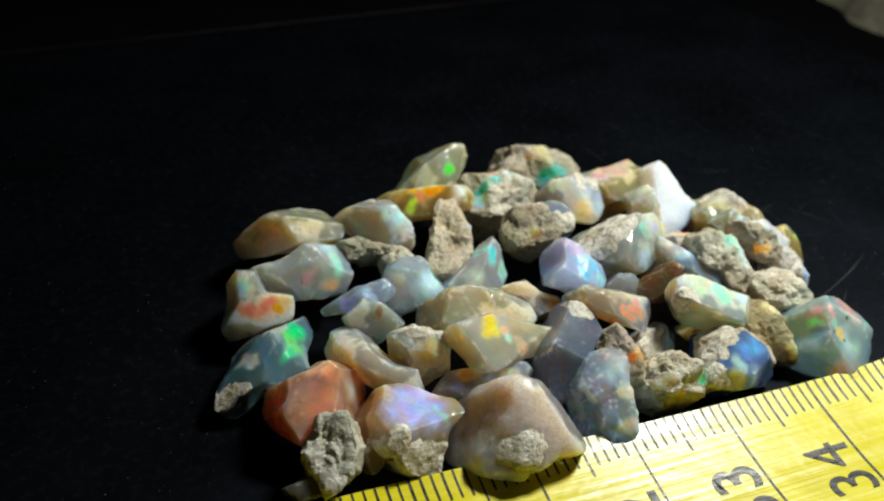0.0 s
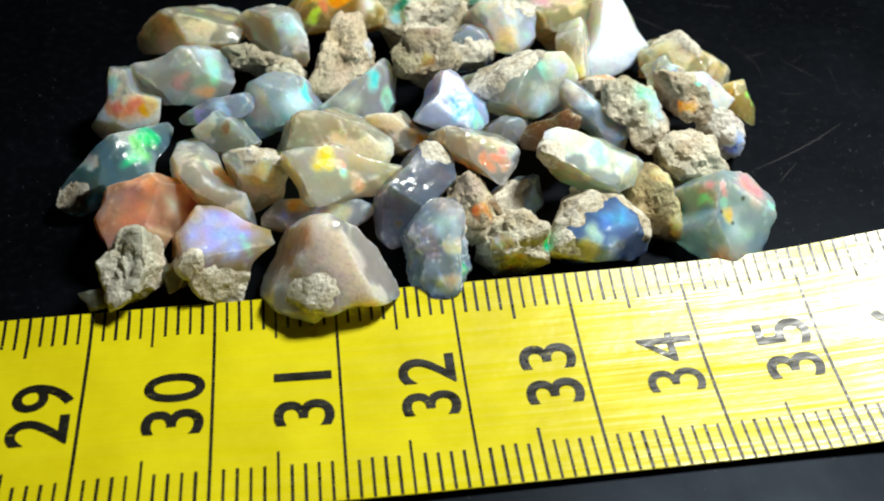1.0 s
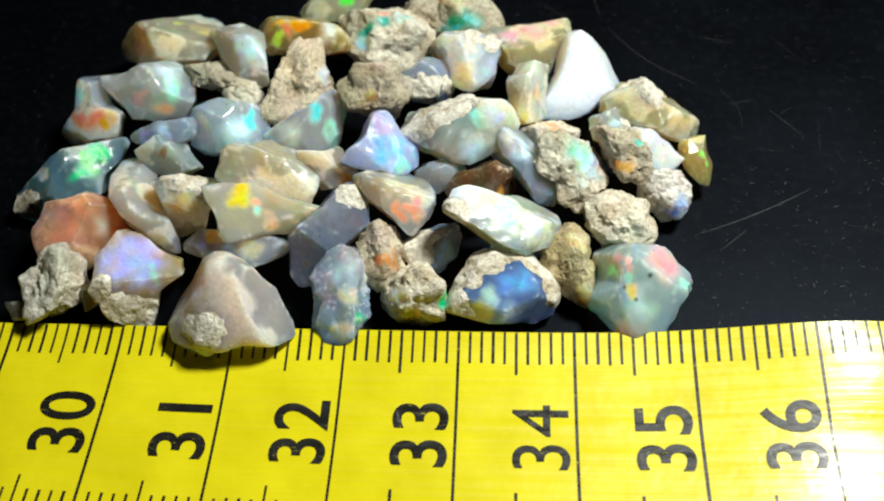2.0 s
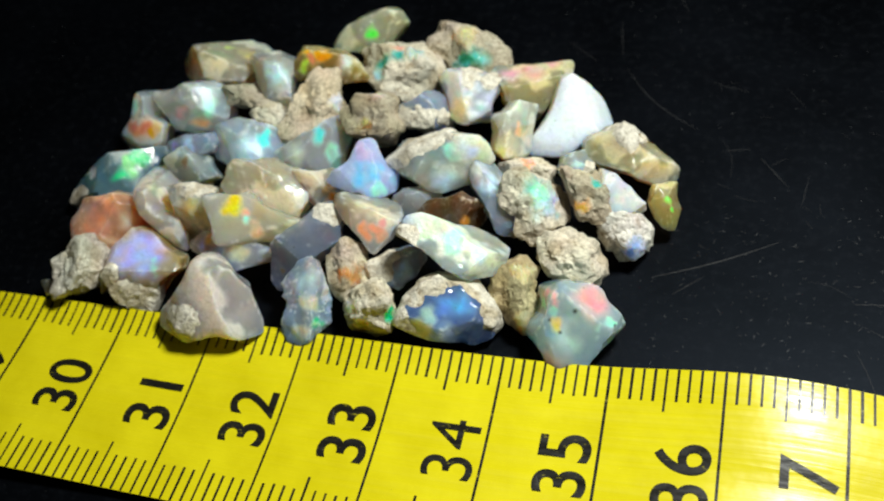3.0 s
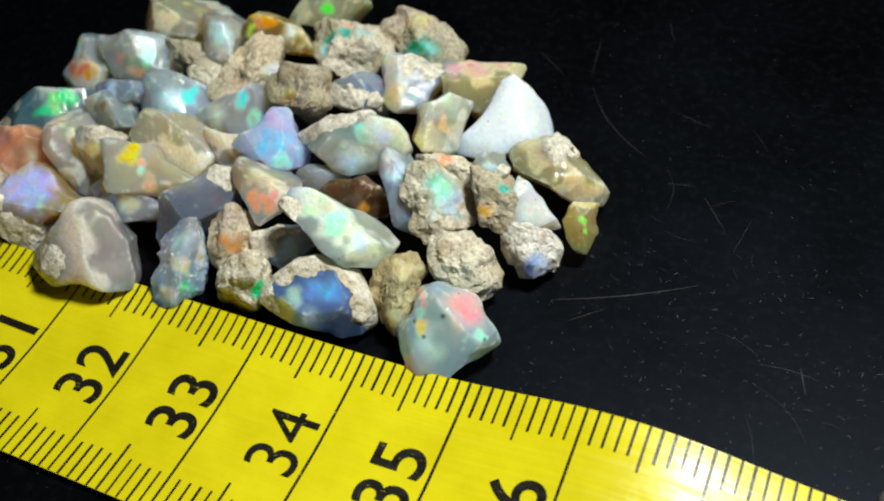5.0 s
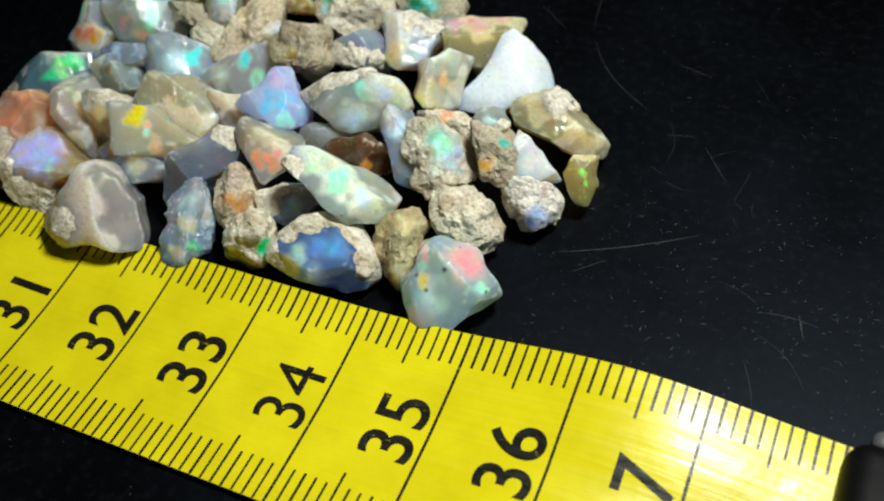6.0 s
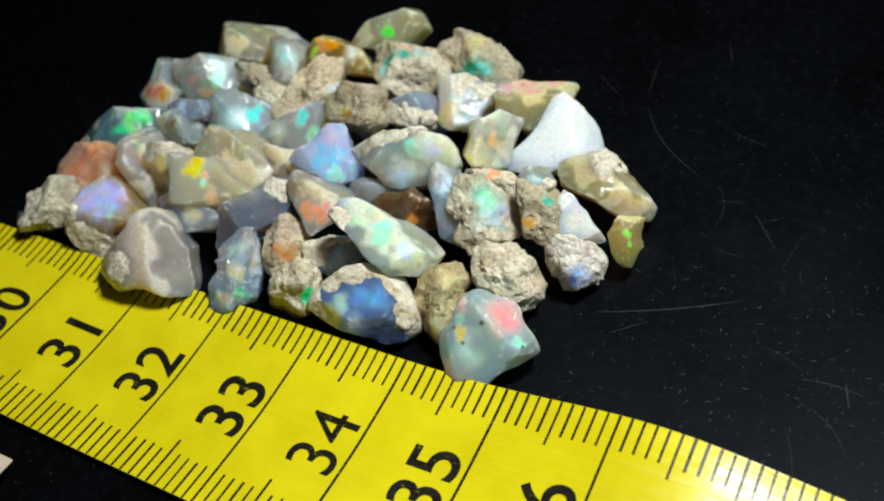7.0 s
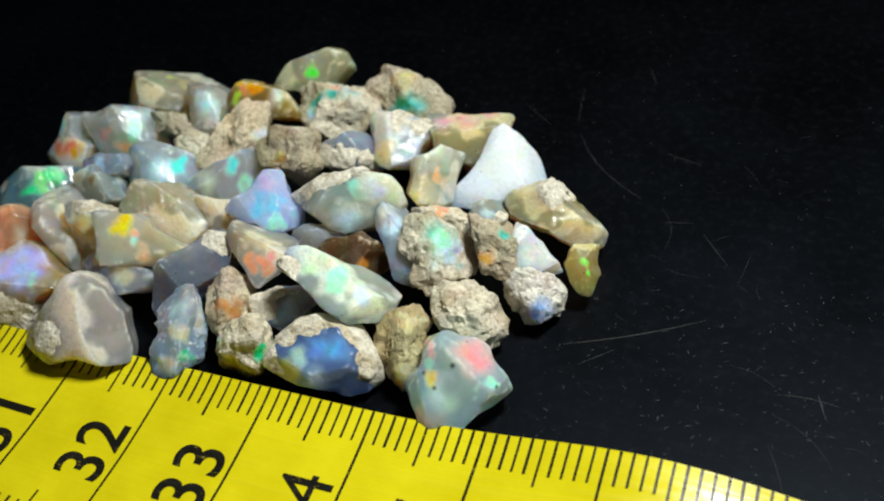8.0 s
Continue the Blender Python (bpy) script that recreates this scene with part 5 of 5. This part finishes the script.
stone("flat pale yellow opal with orange flash", "gem", "paleyellow", (-1.89, 0.97, 0.7), (0.36, 0.27, 0.23, 0.24, 0.27, 0.3, 0.27, 0.29, 0.38, 0.57, 0.46, 0.37, 0.36, 0.41, 0.41, 0.32, 0.29, 0.28, 0.28, 0.32, 0.39, 0.44, 0.57, 0.66),
      (0.62, 0.57, 0.36, 0.28, 0.26, 0.26, 0.26, 0.29, 0.37, 0.36, 0.4, 0.51, 0.56, 0.43, 0.37, 0.36, 0.39, 0.27, 0.23, 0.21, 0.22, 0.24, 0.31, 0.48), 4, 0.2,
      [], [(-0.08, 0.17, 0.09, "orangeyellow"), (0.05, 0.06, 0.06, "peach"), (0.1, -0.12, 0.06, "peach"), (0.03, -0.03, 0.04, "mint")], planes=[(0.0, 0.15, 0.14), (0.1, -0.7, 0.24)])
stone("lilac opal slab beneath a yellow one", "gem", "lilacgrey", (-2.12, 0.82, 0.37), (0.34, 0.19, 0.15, 0.12, 0.12, 0.12, 0.13, 0.15, 0.23, 0.37, 0.48, 0.53, 0.35, 0.26, 0.21, 0.19, 0.19, 0.22, 0.26, 0.25, 0.27, 0.34, 0.47, 0.61),
      (0.45, 0.56, 0.5, 0.42, 0.26, 0.21, 0.19, 0.18, 0.2, 0.24, 0.35, 0.45, 0.58, 0.5, 0.46, 0.33, 0.21, 0.17, 0.16, 0.15, 0.15, 0.17, 0.22, 0.37), 4, 0.3,
      [], [(-0.32, 0.13, 0.07, "violet"), (-0.09, 0.02, 0.08, "steel"), (-0.14, 0.16, 0.07, "amberbeige"), (0.15, -0.05, 0.1, "greybeige")])
stone("large grey translucent dome-shaped opal", "gem", "grey", (-2.04, 0.2, 0.32), (0.483, 0.441, 0.41, 0.42, 0.42, 0.483, 0.504, 0.462, 0.41, 0.389, 0.42, 0.483, 0.609, 0.64, 0.567, 0.546, 0.546, 0.43, 0.389, 0.452, 0.598, 0.766, 0.662, 0.525),
      (0.798, 0.651, 0.598, 0.546, 0.578, 0.546, 0.567, 0.557, 0.546, 0.546, 0.578, 0.683, 0.745, 0.798, 0.735, 0.557, 0.483, 0.43, 0.43, 0.452, 0.347, 0.389, 0.493, 0.693), 5, 0.4,
      [(-0.27, -0.1, 0.16)], [(-0.3, -0.05, 0.14, "greybeige")], late=(0.357, 0.326, 0.336, 0.399, 0.493, 0.619, 0.683, 0.514, 0.441, 0.43, 0.483, 0.63, 0.819, 0.714, 0.63, 0.389, 0.357, 0.389, 0.452, 0.493, 0.588, 0.473, 0.389, 0.357), planes=[(0.9, 0.1, 0.46)])
# smoke spot at the lower left paints a hole's shade on the unbroken surface
stone("grey blue opal with cream crust on top", "gem", "bluegreydark", (-1.23, 0.87, 0.51), (0.38, 0.43, 0.52, 0.64, 0.45, 0.32, 0.26, 0.25, 0.25, 0.27, 0.32, 0.37, 0.37, 0.42, 0.53, 0.58, 0.49, 0.34, 0.28, 0.26, 0.24, 0.24, 0.28, 0.37),
      (0.26, 0.31, 0.44, 0.47, 0.53, 0.47, 0.47, 0.42, 0.33, 0.29, 0.28, 0.26, 0.27, 0.31, 0.41, 0.43, 0.5, 0.51, 0.55, 0.43, 0.32, 0.27, 0.25, 0.24), 4, 0.2,
      [(0.27, 0.3, 0.1), (0.35, 0.21, 0.07)], [(-0.3, -0.2, 0.045, "smoke")], planes=[(0.1, 0.2, 0.24), (-0.6, -0.3, 0.3)])
stone("knobbly pale blue opal", "gem", "icyblue", (-1.07, 0.31, 0.33), (0.269, 0.269, 0.307, 0.355, 0.461, 0.432, 0.403, 0.346, 0.317, 0.298, 0.24, 0.211, 0.211, 0.25, 0.355, 0.518, 0.461, 0.451, 0.394, 0.365, 0.384, 0.317, 0.278, 0.278),
      (0.259, 0.24, 0.259, 0.298, 0.403, 0.547, 0.566, 0.48, 0.403, 0.355, 0.326, 0.355, 0.365, 0.336, 0.355, 0.384, 0.365, 0.394, 0.422, 0.394, 0.432, 0.432, 0.346, 0.317), 5, 1.3,
      [], [(0.03, -0.24, 0.05, "emerald"), (0.05, 0.0, 0.08, "greybeige"), (0.08, 0.22, 0.12, "sky"), (-0.15, -0.3, 0.1, "beige")], late=(0.221, 0.221, 0.25, 0.336, 0.442, 0.509, 0.528, 0.47, 0.442, 0.365, 0.336, 0.336, 0.355, 0.422, 0.49, 0.442, 0.422, 0.336, 0.307, 0.317, 0.269, 0.221, 0.202, 0.211))
stone("small rough stone with orange brown spot", "rock", "beige", (-0.72, 0.64, 0.47), (0.19, 0.2, 0.25, 0.28, 0.28, 0.33, 0.29, 0.25, 0.25, 0.27, 0.21, 0.18, 0.18, 0.19, 0.22, 0.29, 0.36, 0.32, 0.31, 0.28, 0.23, 0.22, 0.24, 0.2),
      (0.18, 0.17, 0.17, 0.18, 0.18, 0.2, 0.25, 0.34, 0.32, 0.35, 0.41, 0.26, 0.16, 0.14, 0.13, 0.13, 0.15, 0.19, 0.27, 0.36, 0.41, 0.31, 0.27, 0.23), 5, 0.7,
      [], [(0.09, -0.06, 0.08, "rust"), (-0.01, -0.01, 0.06, "rust")])
# the low orange spot is a glint put into the colour
stone("small cream stone with green flash", "rock", "cream", (-0.4, 0.29, 0.32), (0.23, 0.24, 0.28, 0.3, 0.37, 0.32, 0.27, 0.25, 0.24, 0.26, 0.32, 0.31, 0.26, 0.25, 0.24, 0.26, 0.32, 0.34, 0.35, 0.38, 0.3, 0.26, 0.27, 0.25),
      (0.34, 0.32, 0.35, 0.41, 0.38, 0.38, 0.33, 0.31, 0.34, 0.32, 0.29, 0.31, 0.37, 0.39, 0.41, 0.38, 0.37, 0.38, 0.3, 0.27, 0.27, 0.28, 0.31, 0.38), 6, 0.6,
      [], [(0.16, -0.1, 0.05, "emerald"), (0.18, -0.02, 0.045, "emerald"), (-0.13, -0.14, 0.08, "olivebeige"), (-0.17, 0.06, 0.06, "greybeige"), (-0.02, -0.33, 0.04, "orange")], late=(0.28, 0.29, 0.32, 0.35, 0.36, 0.39, 0.37, 0.39, 0.33, 0.3, 0.28, 0.24, 0.22, 0.25, 0.29, 0.26, 0.26, 0.3, 0.31, 0.26, 0.24, 0.24, 0.22, 0.24))
stone("flat dark smoky translucent stone at the edge", "gem", "smoke", (-3.9, 0.14, 0.28), (0.12, 0.1, 0.09, 0.09, 0.11, 0.1, 0.09, 0.09, 0.1, 0.14, 0.23, 0.2, 0.17, 0.18, 0.21, 0.18, 0.16, 0.16, 0.19, 0.23, 0.23, 0.26, 0.31, 0.2),
      (0.2, 0.18, 0.19, 0.23, 0.29, 0.23, 0.2, 0.2, 0.22, 0.2, 0.21, 0.25, 0.27, 0.27, 0.24, 0.18, 0.16, 0.12, 0.1, 0.08, 0.08, 0.09, 0.1, 0.15), 3, 0.3,
      [], [])
